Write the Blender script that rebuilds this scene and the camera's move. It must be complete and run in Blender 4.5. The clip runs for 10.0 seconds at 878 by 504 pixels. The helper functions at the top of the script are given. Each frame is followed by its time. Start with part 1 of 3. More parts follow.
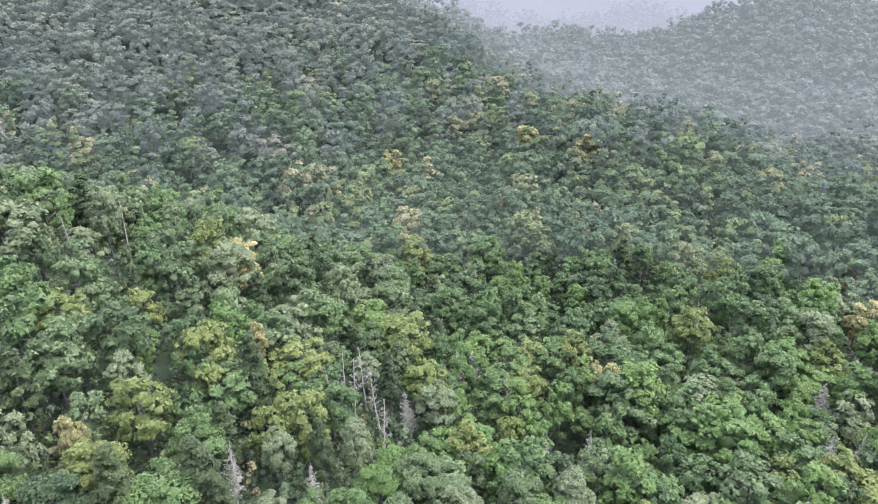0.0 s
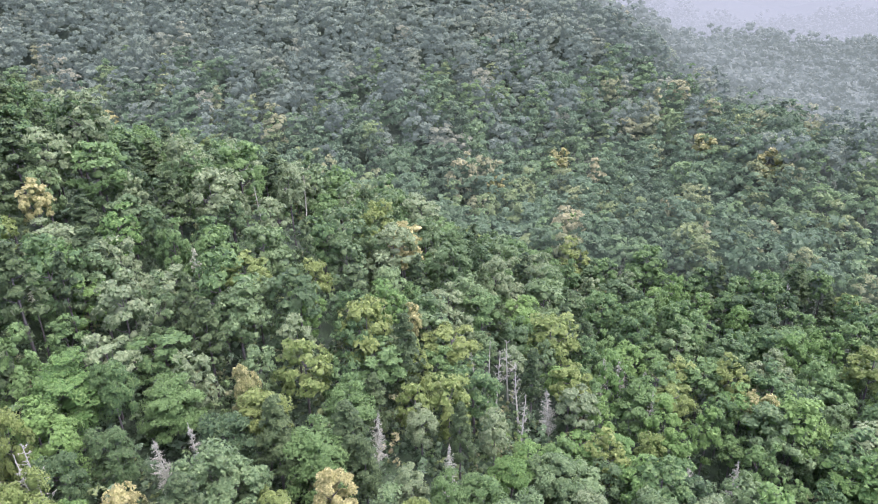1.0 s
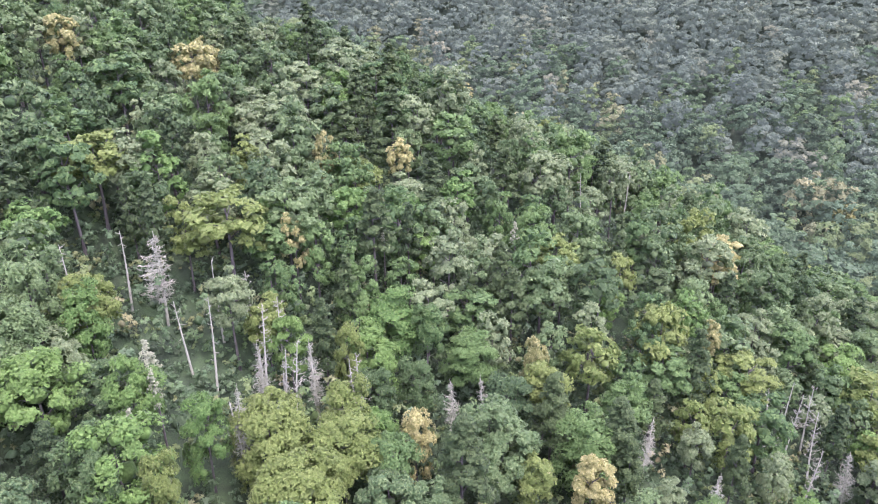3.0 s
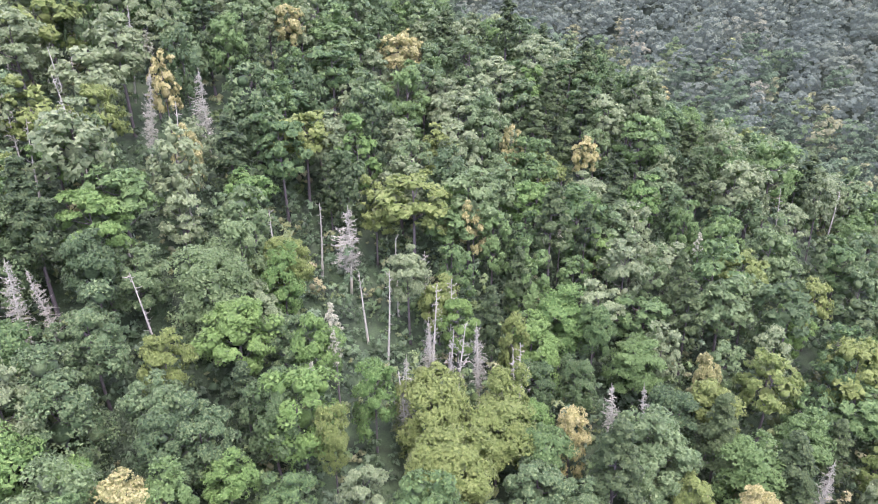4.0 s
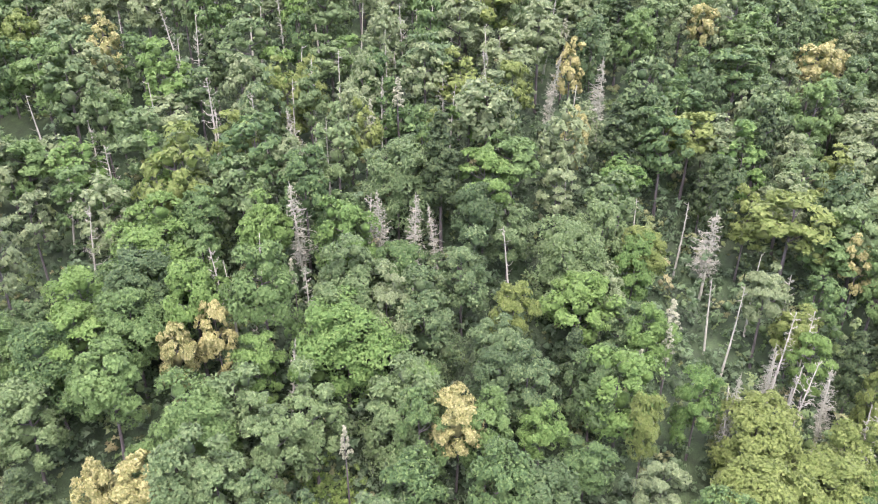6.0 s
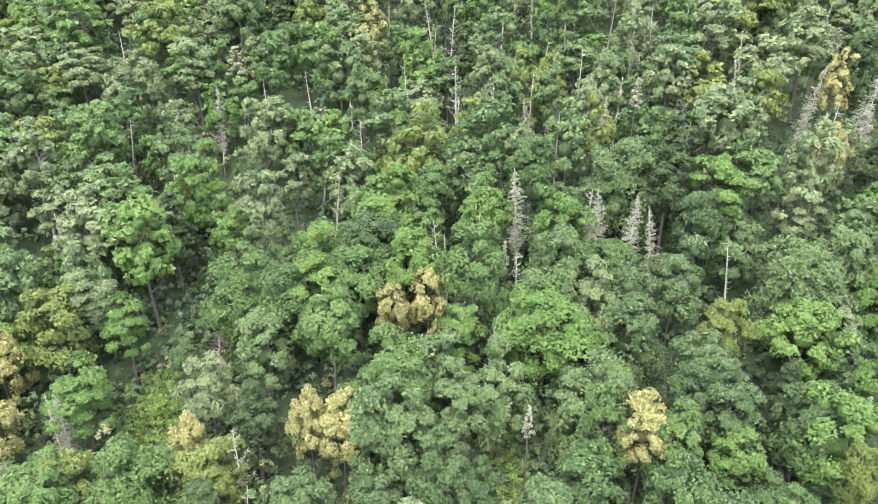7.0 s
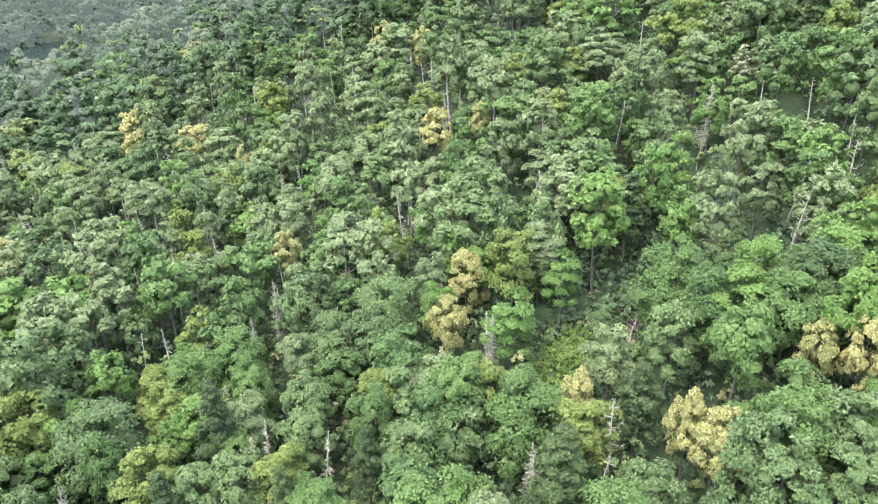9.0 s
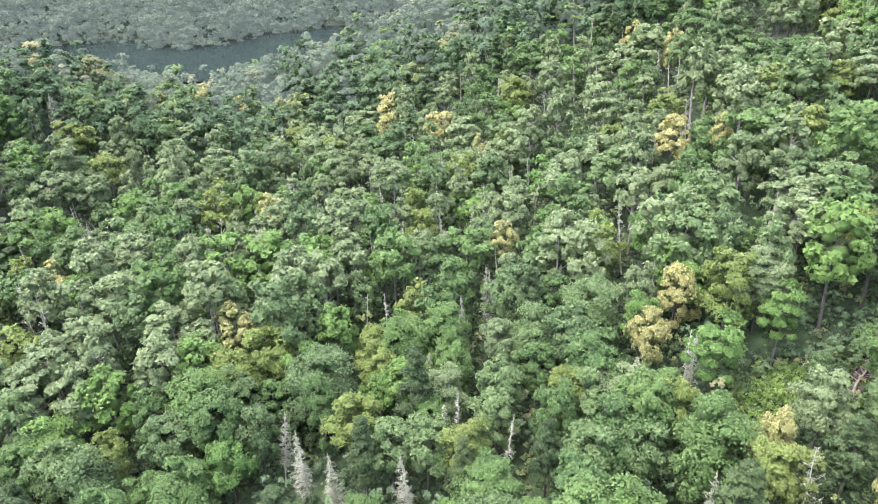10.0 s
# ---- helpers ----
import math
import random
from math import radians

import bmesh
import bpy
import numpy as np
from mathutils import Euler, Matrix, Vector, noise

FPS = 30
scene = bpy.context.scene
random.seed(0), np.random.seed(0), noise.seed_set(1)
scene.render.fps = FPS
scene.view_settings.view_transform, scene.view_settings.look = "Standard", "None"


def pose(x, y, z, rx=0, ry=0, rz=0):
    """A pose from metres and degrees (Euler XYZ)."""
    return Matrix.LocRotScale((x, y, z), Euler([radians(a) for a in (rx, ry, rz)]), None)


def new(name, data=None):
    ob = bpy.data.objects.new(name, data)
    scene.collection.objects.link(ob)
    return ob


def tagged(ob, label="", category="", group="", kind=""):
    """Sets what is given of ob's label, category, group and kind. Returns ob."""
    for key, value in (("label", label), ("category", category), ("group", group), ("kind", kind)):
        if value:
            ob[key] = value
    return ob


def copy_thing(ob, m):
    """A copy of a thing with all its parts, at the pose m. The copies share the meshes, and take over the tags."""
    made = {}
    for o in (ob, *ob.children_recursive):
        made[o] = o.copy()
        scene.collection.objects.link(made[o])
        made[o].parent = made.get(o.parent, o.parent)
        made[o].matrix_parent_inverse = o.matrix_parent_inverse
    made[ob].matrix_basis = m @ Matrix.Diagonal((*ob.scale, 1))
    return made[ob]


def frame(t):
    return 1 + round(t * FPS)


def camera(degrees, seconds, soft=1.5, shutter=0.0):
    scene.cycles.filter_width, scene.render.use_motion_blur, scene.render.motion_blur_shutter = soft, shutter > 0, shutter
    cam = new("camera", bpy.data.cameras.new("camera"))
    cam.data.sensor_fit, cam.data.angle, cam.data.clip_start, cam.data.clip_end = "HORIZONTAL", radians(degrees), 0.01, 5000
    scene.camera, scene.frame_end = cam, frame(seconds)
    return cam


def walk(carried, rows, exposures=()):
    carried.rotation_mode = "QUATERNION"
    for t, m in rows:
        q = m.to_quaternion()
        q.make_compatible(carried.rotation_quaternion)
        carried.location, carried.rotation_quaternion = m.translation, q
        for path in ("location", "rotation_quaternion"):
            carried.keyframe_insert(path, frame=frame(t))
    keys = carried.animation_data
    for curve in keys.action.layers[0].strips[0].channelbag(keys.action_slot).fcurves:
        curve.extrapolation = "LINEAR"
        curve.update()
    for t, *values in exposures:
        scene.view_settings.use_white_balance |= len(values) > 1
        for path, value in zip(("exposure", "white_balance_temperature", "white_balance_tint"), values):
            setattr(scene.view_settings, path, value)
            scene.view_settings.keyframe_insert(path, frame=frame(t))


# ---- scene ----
import collections

cam = camera(64.73, 10.0, 1.1)
# seconds, metres east, north and up, degrees of heading (left), pitch and roll
PATH = [
    (0.0, -0.00, 0.00, 100.00, -0.00, -24.23, -1.55),
    (0.5, -0.27, -0.94, 100.60, 6.23, -24.32, -1.23),
    (1.0, -0.52, -2.02, 101.30, 13.93, -24.49, -0.88),
    (1.5, -0.56, -3.10, 102.08, 20.11, -24.72, -0.53),
    (2.0, -0.35, -4.19, 102.91, 27.17, -25.02, -0.19),
    (2.5, 0.10, -5.16, 103.65, 33.84, -25.30, 0.02),
    (3.0, 0.67, -5.95, 103.84, 41.33, -25.41, -0.14),
    (3.5, 1.32, -6.67, 103.76, 49.40, -25.42, -0.48),
    (4.0, 2.02, -7.43, 103.85, 57.12, -25.47, -0.63),
    (4.5, 2.77, -8.31, 104.40, 64.30, -25.65, -0.44),
    (5.0, 3.72, -9.07, 104.83, 72.55, -25.78, -0.26),
    (5.5, 4.99, -9.44, 104.38, 80.51, -25.59, -0.18),
    (6.0, 6.47, -9.36, 103.45, 88.59, -25.22, -0.14),
    (6.5, 7.98, -8.80, 102.75, 97.93, -24.93, -0.09),
    (7.0, 9.26, -7.79, 102.67, 108.59, -24.87, -0.03),
    (7.5, 9.85, -6.41, 102.71, 118.29, -24.90, -0.09),
    (8.0, 10.05, -4.72, 103.00, 129.53, -25.09, -0.18),
    (8.5, 10.02, -3.04, 103.59, 139.16, -25.30, -0.48),
    (9.0, 9.85, -1.28, 104.49, 150.09, -25.60, -0.80),
    (9.5, 9.39, 0.58, 105.49, 159.90, -25.81, -1.08),
    (10.0, 8.86, 2.48, 106.48, 170.67, -25.91, -1.46),
]
walk(cam, [(t, pose(x, y, z, 90 + pitch, 0, yaw) @ pose(0, 0, 0, 0, 0, roll)) for t, x, y, z, yaw, pitch, roll in PATH],
     exposures=[(0.0, 1.83, 5530, 49), (2.5, 1.93, 5520, 55), (5.0, 1.98, 5710, 57), (6.5, 2.08, 5930, 41), (7.2, 2.11, 5930, 29), (8.0, 2.15, 5950, 25), (10.0, 2.23, 5800, 34)])

# ---- light: a thick white overcast ----
world = bpy.data.worlds.new("overcast_sky")
scene.world = world
world.use_nodes = True
wn, wl = world.node_tree.nodes, world.node_tree.links
sky = wn.new("ShaderNodeTexSky")
sky.sky_type, sky.sun_disc = "NISHITA", False
sky.sun_elevation, sky.sun_rotation = radians(70), radians(90)
sky.air_density, sky.dust_density, sky.ozone_density = 1.0, 6.0, 0.6
wl.new(sky.outputs["Color"], wn["Background"].inputs["Color"])
wn["Background"].inputs["Strength"].default_value = 0.15
sun_data = bpy.data.lights.new("sun", "SUN")
sun_data.energy, sun_data.angle, sun_data.color = 1.5, radians(110), (1.0, 0.97, 0.92)
sun = new("sun", sun_data)
sun.rotation_euler = (radians(20), 0, radians(90))


# ---- materials ----
def material(name):
    m = bpy.data.materials.new(name)
    m.use_nodes = True
    return m, m.node_tree.nodes, m.node_tree.links, m.node_tree.nodes["Principled BSDF"]


def leaf_material(name, dark, light, tip, source="object", gloss=0.22, rough=0.65, sheen=0.1, glow=None, stops=None, vary=0.75, mottle=0.55):
    """Foliage: hue by tree, then by spray of leaves, then fine mottling; the glow imitates haze."""
    m, n, l, bsdf = material(name)
    if source == "object":
        info = n.new("ShaderNodeObjectInfo")
        tree = info.outputs["Random"]
    else:
        info = n.new("ShaderNodeAttribute")
        info.attribute_name = "tint"
        tree = info.outputs["Fac"]
    ramp = n.new("ShaderNodeValToRGB")
    ramp.color_ramp.elements[0].color, ramp.color_ramp.elements[1].color = (*dark, 1), (*light, 1)
    for at, colour in (stops or [])[1:-1]:
        ramp.color_ramp.elements.new(at).color = (*colour, 1)
    if stops:
        ramp.color_ramp.elements[0].color, ramp.color_ramp.elements[-1].color = (*stops[0][1], 1), (*stops[-1][1], 1)
    l.new(tree, ramp.inputs["Fac"])
    geo = n.new("ShaderNodeNewGeometry")
    spray = n.new("ShaderNodeMapRange")
    spray.inputs["From Min"].default_value, spray.inputs["From Max"].default_value = 0.35, 1.0
    spray.inputs["To Min"].default_value, spray.inputs["To Max"].default_value = 0.0, vary
    l.new(geo.outputs["Random Per Island"], spray.inputs["Value"])
    mix = n.new("ShaderNodeMix")
    mix.data_type = "RGBA"
    l.new(spray.outputs["Result"], mix.inputs["Factor"])
    l.new(ramp.outputs["Color"], mix.inputs[6])
    mix.inputs[7].default_value = (*tip, 1)
    coord = n.new("ShaderNodeTexCoord")
    grain = n.new("ShaderNodeTexNoise")
    grain.inputs["Scale"].default_value, grain.inputs["Detail"].default_value = 4.5, 3.0
    l.new(coord.outputs["Object"], grain.inputs["Vector"])
    value = n.new("ShaderNodeMapRange")
    value.inputs["To Min"].default_value, value.inputs["To Max"].default_value = 1 - mottle, 1 + mottle
    l.new(grain.outputs["Fac"], value.inputs["Value"])
    relief = n.new("ShaderNodeBump")
    relief.inputs["Strength"].default_value, relief.inputs["Distance"].default_value = 0.7, 0.12
    l.new(grain.outputs["Fac"], relief.inputs["Height"])
    l.new(relief.outputs["Normal"], bsdf.inputs["Normal"])
    hsv = n.new("ShaderNodeHueSaturation")
    l.new(value.outputs["Result"], hsv.inputs["Value"])
    l.new(mix.outputs[2], hsv.inputs["Color"])
    l.new(hsv.outputs["Color"], bsdf.inputs["Base Color"])
    bsdf.inputs["Roughness"].default_value = rough
    bsdf.inputs["Specular IOR Level"].default_value = gloss
    through_leaf = n.new("ShaderNodeBsdfTranslucent")
    l.new(hsv.outputs["Color"], through_leaf.inputs["Color"])
    blend = n.new("ShaderNodeMixShader")
    blend.inputs["Fac"].default_value = 0.44
    bsdf.inputs["Sheen Weight"].default_value = sheen
    l.new(bsdf.outputs["BSDF"], blend.inputs[1])
    l.new(through_leaf.outputs["BSDF"], blend.inputs[2])
    surface = blend.outputs["Shader"]
    # Emission mixed over the leaves, in place of haze in the air.
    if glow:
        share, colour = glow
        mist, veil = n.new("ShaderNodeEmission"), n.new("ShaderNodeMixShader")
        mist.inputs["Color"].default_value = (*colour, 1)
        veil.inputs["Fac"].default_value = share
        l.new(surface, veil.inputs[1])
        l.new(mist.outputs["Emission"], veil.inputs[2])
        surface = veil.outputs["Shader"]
    l.new(surface, n["Material Output"].inputs["Surface"])
    return m


def wood_material(name, dark, light, stretch=9.0):
    m, n, l, bsdf = material(name)
    coord = n.new("ShaderNodeTexCoord")
    mapping = n.new("ShaderNodeMapping")
    mapping.inputs["Scale"].default_value = (stretch, stretch, 1.2)
    l.new(coord.outputs["Object"], mapping.inputs["Vector"])
    grain = n.new("ShaderNodeTexNoise")
    grain.inputs["Scale"].default_value, grain.inputs["Detail"].default_value = 1.0, 5.0
    l.new(mapping.outputs["Vector"], grain.inputs["Vector"])
    ramp = n.new("ShaderNodeValToRGB")
    ramp.color_ramp.elements[0].position, ramp.color_ramp.elements[1].position = 0.3, 0.7
    ramp.color_ramp.elements[0].color, ramp.color_ramp.elements[1].color = (*dark, 1), (*light, 1)
    l.new(grain.outputs["Fac"], ramp.inputs["Fac"])
    l.new(ramp.outputs["Color"], bsdf.inputs["Base Color"])
    bump = n.new("ShaderNodeBump")
    bump.inputs["Strength"].default_value, bump.inputs["Distance"].default_value = 0.5, 0.03
    l.new(grain.outputs["Fac"], bump.inputs["Height"])
    l.new(bump.outputs["Normal"], bsdf.inputs["Normal"])
    bsdf.inputs["Roughness"].default_value = 0.85
    return m


def floor_material(name, dark, mid, light, scale=0.35):
    m, n, l, bsdf = material(name)
    coord = n.new("ShaderNodeTexCoord")
    broad, fine = n.new("ShaderNodeTexNoise"), n.new("ShaderNodeTexNoise")
    broad.inputs["Scale"].default_value, broad.inputs["Detail"].default_value = scale, 4.0
    fine.inputs["Scale"].default_value, fine.inputs["Detail"].default_value = 5.0, 6.0
    add = n.new("ShaderNodeMath")
    add.operation = "MULTIPLY_ADD"
    add.inputs[1].default_value = 0.5
    l.new(coord.outputs["Object"], broad.inputs["Vector"])
    l.new(coord.outputs["Object"], fine.inputs["Vector"])
    l.new(fine.outputs["Fac"], add.inputs[0])
    l.new(broad.outputs["Fac"], add.inputs[2])
    ramp = n.new("ShaderNodeValToRGB")
    ramp.color_ramp.elements[0].position, ramp.color_ramp.elements[1].position = 0.55, 1.0
    ramp.color_ramp.elements[0].color, ramp.color_ramp.elements[1].color = (*dark, 1), (*light, 1)
    e = ramp.color_ramp.elements.new(0.75)
    e.color = (*mid, 1)
    l.new(add.outputs["Value"], ramp.inputs["Fac"])
    l.new(ramp.outputs["Color"], bsdf.inputs["Base Color"])
    bump = n.new("ShaderNodeBump")
    bump.inputs["Strength"].default_value, bump.inputs["Distance"].default_value = 0.8, 0.15
    l.new(fine.outputs["Fac"], bump.inputs["Height"])
    l.new(bump.outputs["Normal"], bsdf.inputs["Normal"])
    bsdf.inputs["Roughness"].default_value = 0.95
    return m


LEAF_DARK, LEAF_LIGHT, LEAF_TIP = (0.050, 0.112, 0.032), (0.104, 0.198, 0.048), (0.152, 0.260, 0.070)
broadleaf = leaf_material("broadleaf_foliage", LEAF_DARK, LEAF_LIGHT, LEAF_TIP)
bluish = leaf_material("grey_green_foliage", (0.064, 0.126, 0.041), (0.118, 0.202, 0.064), (0.182, 0.274, 0.095))
fresh = leaf_material("fresh_green_foliage", (0.079, 0.178, 0.036), (0.123, 0.233, 0.046), (0.165, 0.282, 0.066))
olive = leaf_material("yellow_green_foliage", (0.119, 0.189, 0.037), (0.157, 0.224, 0.048), (0.199, 0.270, 0.067))
cream = leaf_material("cream_blossom", (0.200, 0.240, 0.070), (0.300, 0.318, 0.102), (0.43, 0.435, 0.165), vary=1.0)
needles = leaf_material("pine_needles", (0.040, 0.082, 0.027), (0.072, 0.122, 0.035), (0.109, 0.168, 0.052))
deep_leaf = leaf_material("deep_green_foliage", (0.045, 0.095, 0.031), (0.074, 0.141, 0.040), (0.123, 0.200, 0.066))
silver_leaf = leaf_material("silvery_foliage", (0.120, 0.188, 0.070), (0.172, 0.250, 0.096), (0.230, 0.308, 0.130))
pale = leaf_material("white_blossom", (0.22, 0.27, 0.14), (0.34, 0.39, 0.225), (0.46, 0.51, 0.32))
MIXED = [(0.0, (0.066, 0.112, 0.052)), (0.3, (0.090, 0.160, 0.064)), (0.55, (0.112, 0.190, 0.088)), (0.78, (0.132, 0.226, 0.070)), (0.92, (0.182, 0.245, 0.080)), (0.975, (0.224, 0.255, 0.105)), (1.0, (0.350, 0.355, 0.155))]
woods_leaf = leaf_material("woods_foliage", LEAF_DARK, LEAF_LIGHT, (0.185, 0.249, 0.135), "tint", gloss=0.08, rough=0.85, sheen=0.05, stops=MIXED, vary=0.4, mottle=0.3)
# Haze painted into the slope foliage: greyer, paler stops and some emission.
HAZE_GREYED = [(0.0, (0.092, 0.136, 0.080)), (0.3, (0.120, 0.174, 0.102)), (0.6, (0.150, 0.212, 0.124)), (0.9, (0.190, 0.250, 0.132)), (1.0, (0.28, 0.30, 0.155))]
hazed_slope_leaf = leaf_material("hazed_slope_foliage", LEAF_DARK, LEAF_LIGHT, (0.195, 0.245, 0.175), "tint", gloss=0.05, rough=0.9, sheen=0.0, stops=HAZE_GREYED, vary=0.4, mottle=0.3, glow=(0.25, (0.084, 0.112, 0.080)))
# Same greens as the woods, with faint emission standing in for haze.
hazed_foothill_leaf = leaf_material("hazed_foothill_foliage", LEAF_DARK, LEAF_LIGHT, (0.185, 0.249, 0.135), "tint", gloss=0.08, rough=0.85, sheen=0.0, stops=MIXED, vary=0.4, mottle=0.3, glow=(0.12, (0.084, 0.114, 0.078)))
# Shore trees carry the haze over the lake as emission.
hazed_shore_leaf = leaf_material("hazed_shore_foliage", (0.055, 0.090, 0.048), (0.120, 0.172, 0.098), (0.17, 0.215, 0.14), "tint", gloss=0.05, rough=0.9, sheen=0.0, vary=0.3, mottle=0.3, glow=(0.34, (0.090, 0.116, 0.090)))
bark = wood_material("bark", (0.050, 0.050, 0.038), (0.12, 0.12, 0.092))
pale_bark = wood_material("pale_bark", (0.22, 0.20, 0.165), (0.42, 0.39, 0.34))
dead_wood = wood_material("bleached_dead_wood", (0.20, 0.220, 0.146), (0.42, 0.455, 0.315))
pink_wood = wood_material("pinkish_dead_twigs", (0.205, 0.230, 0.146), (0.385, 0.425, 0.278))
weathered = wood_material("weathered_wood", (0.11, 0.095, 0.075), (0.26, 0.225, 0.18))
rust_wood = wood_material("red_brown_dead_wood", (0.13, 0.085, 0.060), (0.26, 0.18, 0.13))
meadow_leaf = leaf_material("meadow_grass_blades", (0.105, 0.205, 0.038), (0.165, 0.275, 0.052), (0.21, 0.31, 0.08), "tint")
soil = floor_material("forest_floor", (0.014, 0.030, 0.009), (0.028, 0.055, 0.016), (0.055, 0.105, 0.030))
torn_earth = floor_material("torn_earth", (0.016, 0.015, 0.009), (0.032, 0.029, 0.018), (0.060, 0.054, 0.034), 1.2)
# Floor lightened for far ground, as haze would lift the gaps between crowns.
haze_lifted_soil = floor_material("haze_lifted_floor", (0.04, 0.06, 0.032), (0.06, 0.09, 0.045), (0.085, 0.12, 0.06))
# Far and farthest foliage: mist painted in as pale colour and emission.
mist_glow_leaf = leaf_material("mist_glow_far_foliage", (0.11, 0.15, 0.10), (0.15, 0.195, 0.13), (0.18, 0.22, 0.16), "tint", sheen=0.0, vary=0.3, mottle=0.2, glow=(0.48, (0.116, 0.148, 0.105)))
thick_mist_glow_leaf = leaf_material("mist_glow_farthest_foliage", (0.12, 0.15, 0.12), (0.15, 0.18, 0.15), (0.2, 0.23, 0.2), "tint", glow=(0.78, (0.160, 0.190, 0.150)))
water, wat_n, wat_l, wat_b = material("lake_water")
wat_b.inputs["Base Color"].default_value = (0.012, 0.022, 0.018, 1)
wat_b.inputs["Roughness"].default_value = 0.06
wat_b.inputs["Specular IOR Level"].default_value = 0.09
wat_noise, wat_bump = wat_n.new("ShaderNodeTexNoise"), wat_n.new("ShaderNodeBump")
wat_noise.inputs["Scale"].default_value = 0.6
wat_bump.inputs["Strength"].default_value = 0.03
wat_l.new(wat_noise.outputs["Fac"], wat_bump.inputs["Height"])
wat_l.new(wat_bump.outputs["Normal"], wat_b.inputs["Normal"])


# ---- the lie of the land: ridges that fall away on both sides into a valley ----
EYE = 100.0
CANOPY = 13.0
#          x0    y0   z0    x1    y1   z1  fall
RIDGES = [
    (-420, 540, 125, -150, 440, 28, 0.55),     # mountain
    (-150, 440, 28, -7, 380, -38, 0.52),
    (-7, 380, -38, 28, 344, -67, 0.46),
    (28, 344, -67, 55, 305, -72, 0.44),
    (55, 305, -72, 93, 269, -74, 0.44),
    (93, 269, -74, 112, 240, -84, 0.46),
    (-205, 30, 14, -152, 84, -18, 0.60),       # spur
    (-152, 84, -18, -112, 104, -28, 0.64),
    (-112, 104, -28, -77, 126, -48, 0.66),
    (-77, 126, -48, -60, 150, -66, 0.66),
    (-60, 150, -66, -50, 178, -84, 0.62),
    (-50, 178, -84, -46, 195, -96, 0.60),
    (-205, 30, 14, -205, -20, 22, 0.49),       # hill beside the path
    (-205, -20, 22, -180, -110, 16, 0.49),
    (-180, -110, 16, -110, -200, -4, 0.49),
    (-110, -200, -4, -28, -266, -28, 0.49),
    (-28, -266, -28, 30, -256, -47, 0.50),
    (30, -256, -47, 51, -243, -57, 0.50),
    (51, -243, -57, 85, -218, -32, 0.50),
    (85, -218, -32, 190, -160, 10, 0.50),
    (140, 560, -86, 205, 545, -62, 0.30),      # far hills past the valley
    (205, 545, -62, 290, 520, -52, 0.30),
    (290, 520, -52, 335, 500, -62, 0.30),
    (335, 500, -62, 480, 470, -40, 0.32),
    (480, 470, -40, 800, 300, 10, 0.35),
    (-300, 1000, 30, 150, 950, -62, 0.4),
    (150, 950, -62, 700, 950, -35, 0.4),
    (700, 950, -35, 1300, 500, 60, 0.4),
    (-500, 1700, 60, 1500, 1500, 40, 0.3),
    (-500, -560, 30, -150, -640, 6, 0.45),    # far shore
    (-150, -640, 6, 150, -630, -2, 0.45),
    (150, -630, -2, 500, -500, 12, 0.45),
    (84, -466, -46, 95, -560, -12, 0.45),       # headland
    (-420, 540, 125, -800, 100, 120, 0.66),
    (-800, 100, 120, -500, -560, 60, 0.6),
]


def canopy(x, y):
    """Height of the tree tops above the first eye's level, as arrays."""
    x, y = np.asarray(x, float), np.asarray(y, float)
    base = np.clip(-78 - 0.22 * y, -88, -54)
    base = base - 34 / (1 + np.exp((y + 300) / 12))
    total, k = np.exp(base / 6), 6
    for x0, y0, z0, x1, y1, z1, fall in RIDGES:
        dx, dy = x1 - x0, y1 - y0
        s = np.clip(((x - x0) * dx + (y - y0) * dy) / (dx * dx + dy * dy), 0, 1)
        away = np.sqrt((x - x0 - s * dx) ** 2 + (y - y0 - s * dy) ** 2 + 64) - 8
        total = total + np.exp(np.clip(z0 + s * (z1 - z0) - fall * away, -120, 200) / k)
    bumps = 2.2 * np.sin(x / 23 + 1.3 * np.sin(y / 31)) * np.sin(y / 27 + 0.8) + 1.1 * np.sin(x / 9.7 + y / 13.1)
    relief = 8 * np.sin(x / 33 + 1.2 * np.sin(y / 55)) * np.clip((y - 430) / 70, 0, 1)
    return k * np.log(total) + bumps + relief


def ground(x, y):
    return canopy(x, y) + EYE - CANOPY


# ---- helpers for building ----
def mesh_from(name, verts, faces, mat, smooth=False, tint=None, normals=None):
    """A mesh from an array of corners and one of equal-sided faces (or a list of them)."""
    me = bpy.data.meshes.new(name)
    groups = faces if isinstance(faces, list) else [faces]
    groups = [np.asarray(f, np.int32) for f in groups if len(f)]
    me.vertices.add(len(verts))
    me.vertices.foreach_set("co", np.asarray(verts, np.float32).ravel())
    loops = np.concatenate([f.ravel() for f in groups])
    sizes = np.concatenate([np.full(len(f), f.shape[1], np.int32) for f in groups])
    me.loops.add(len(loops))
    me.loops.foreach_set("vertex_index", loops)
    me.polygons.add(len(sizes))
    me.polygons.foreach_set("loop_start", np.concatenate([[0], np.cumsum(sizes)[:-1]]).astype(np.int32))
    me.polygons.foreach_set("use_smooth", np.full(len(sizes), smooth))
    if tint is not None:
        a = me.attributes.new("tint", "FLOAT", "POINT")
        a.data.foreach_set("value", np.asarray(tint, np.float32))
    me.update(calc_edges=True)
    if normals is not None:
        a = me.attributes.new("custom_normal", "FLOAT_VECTOR", "POINT")
        a.data.foreach_set("vector", np.asarray(normals, np.float32).ravel())
    me.materials.append(mat)
    return me


def part(name, me, parent, label=""):
    ob = new(name, me)
    ob.parent = parent
    return tagged(ob, label) if label else ob


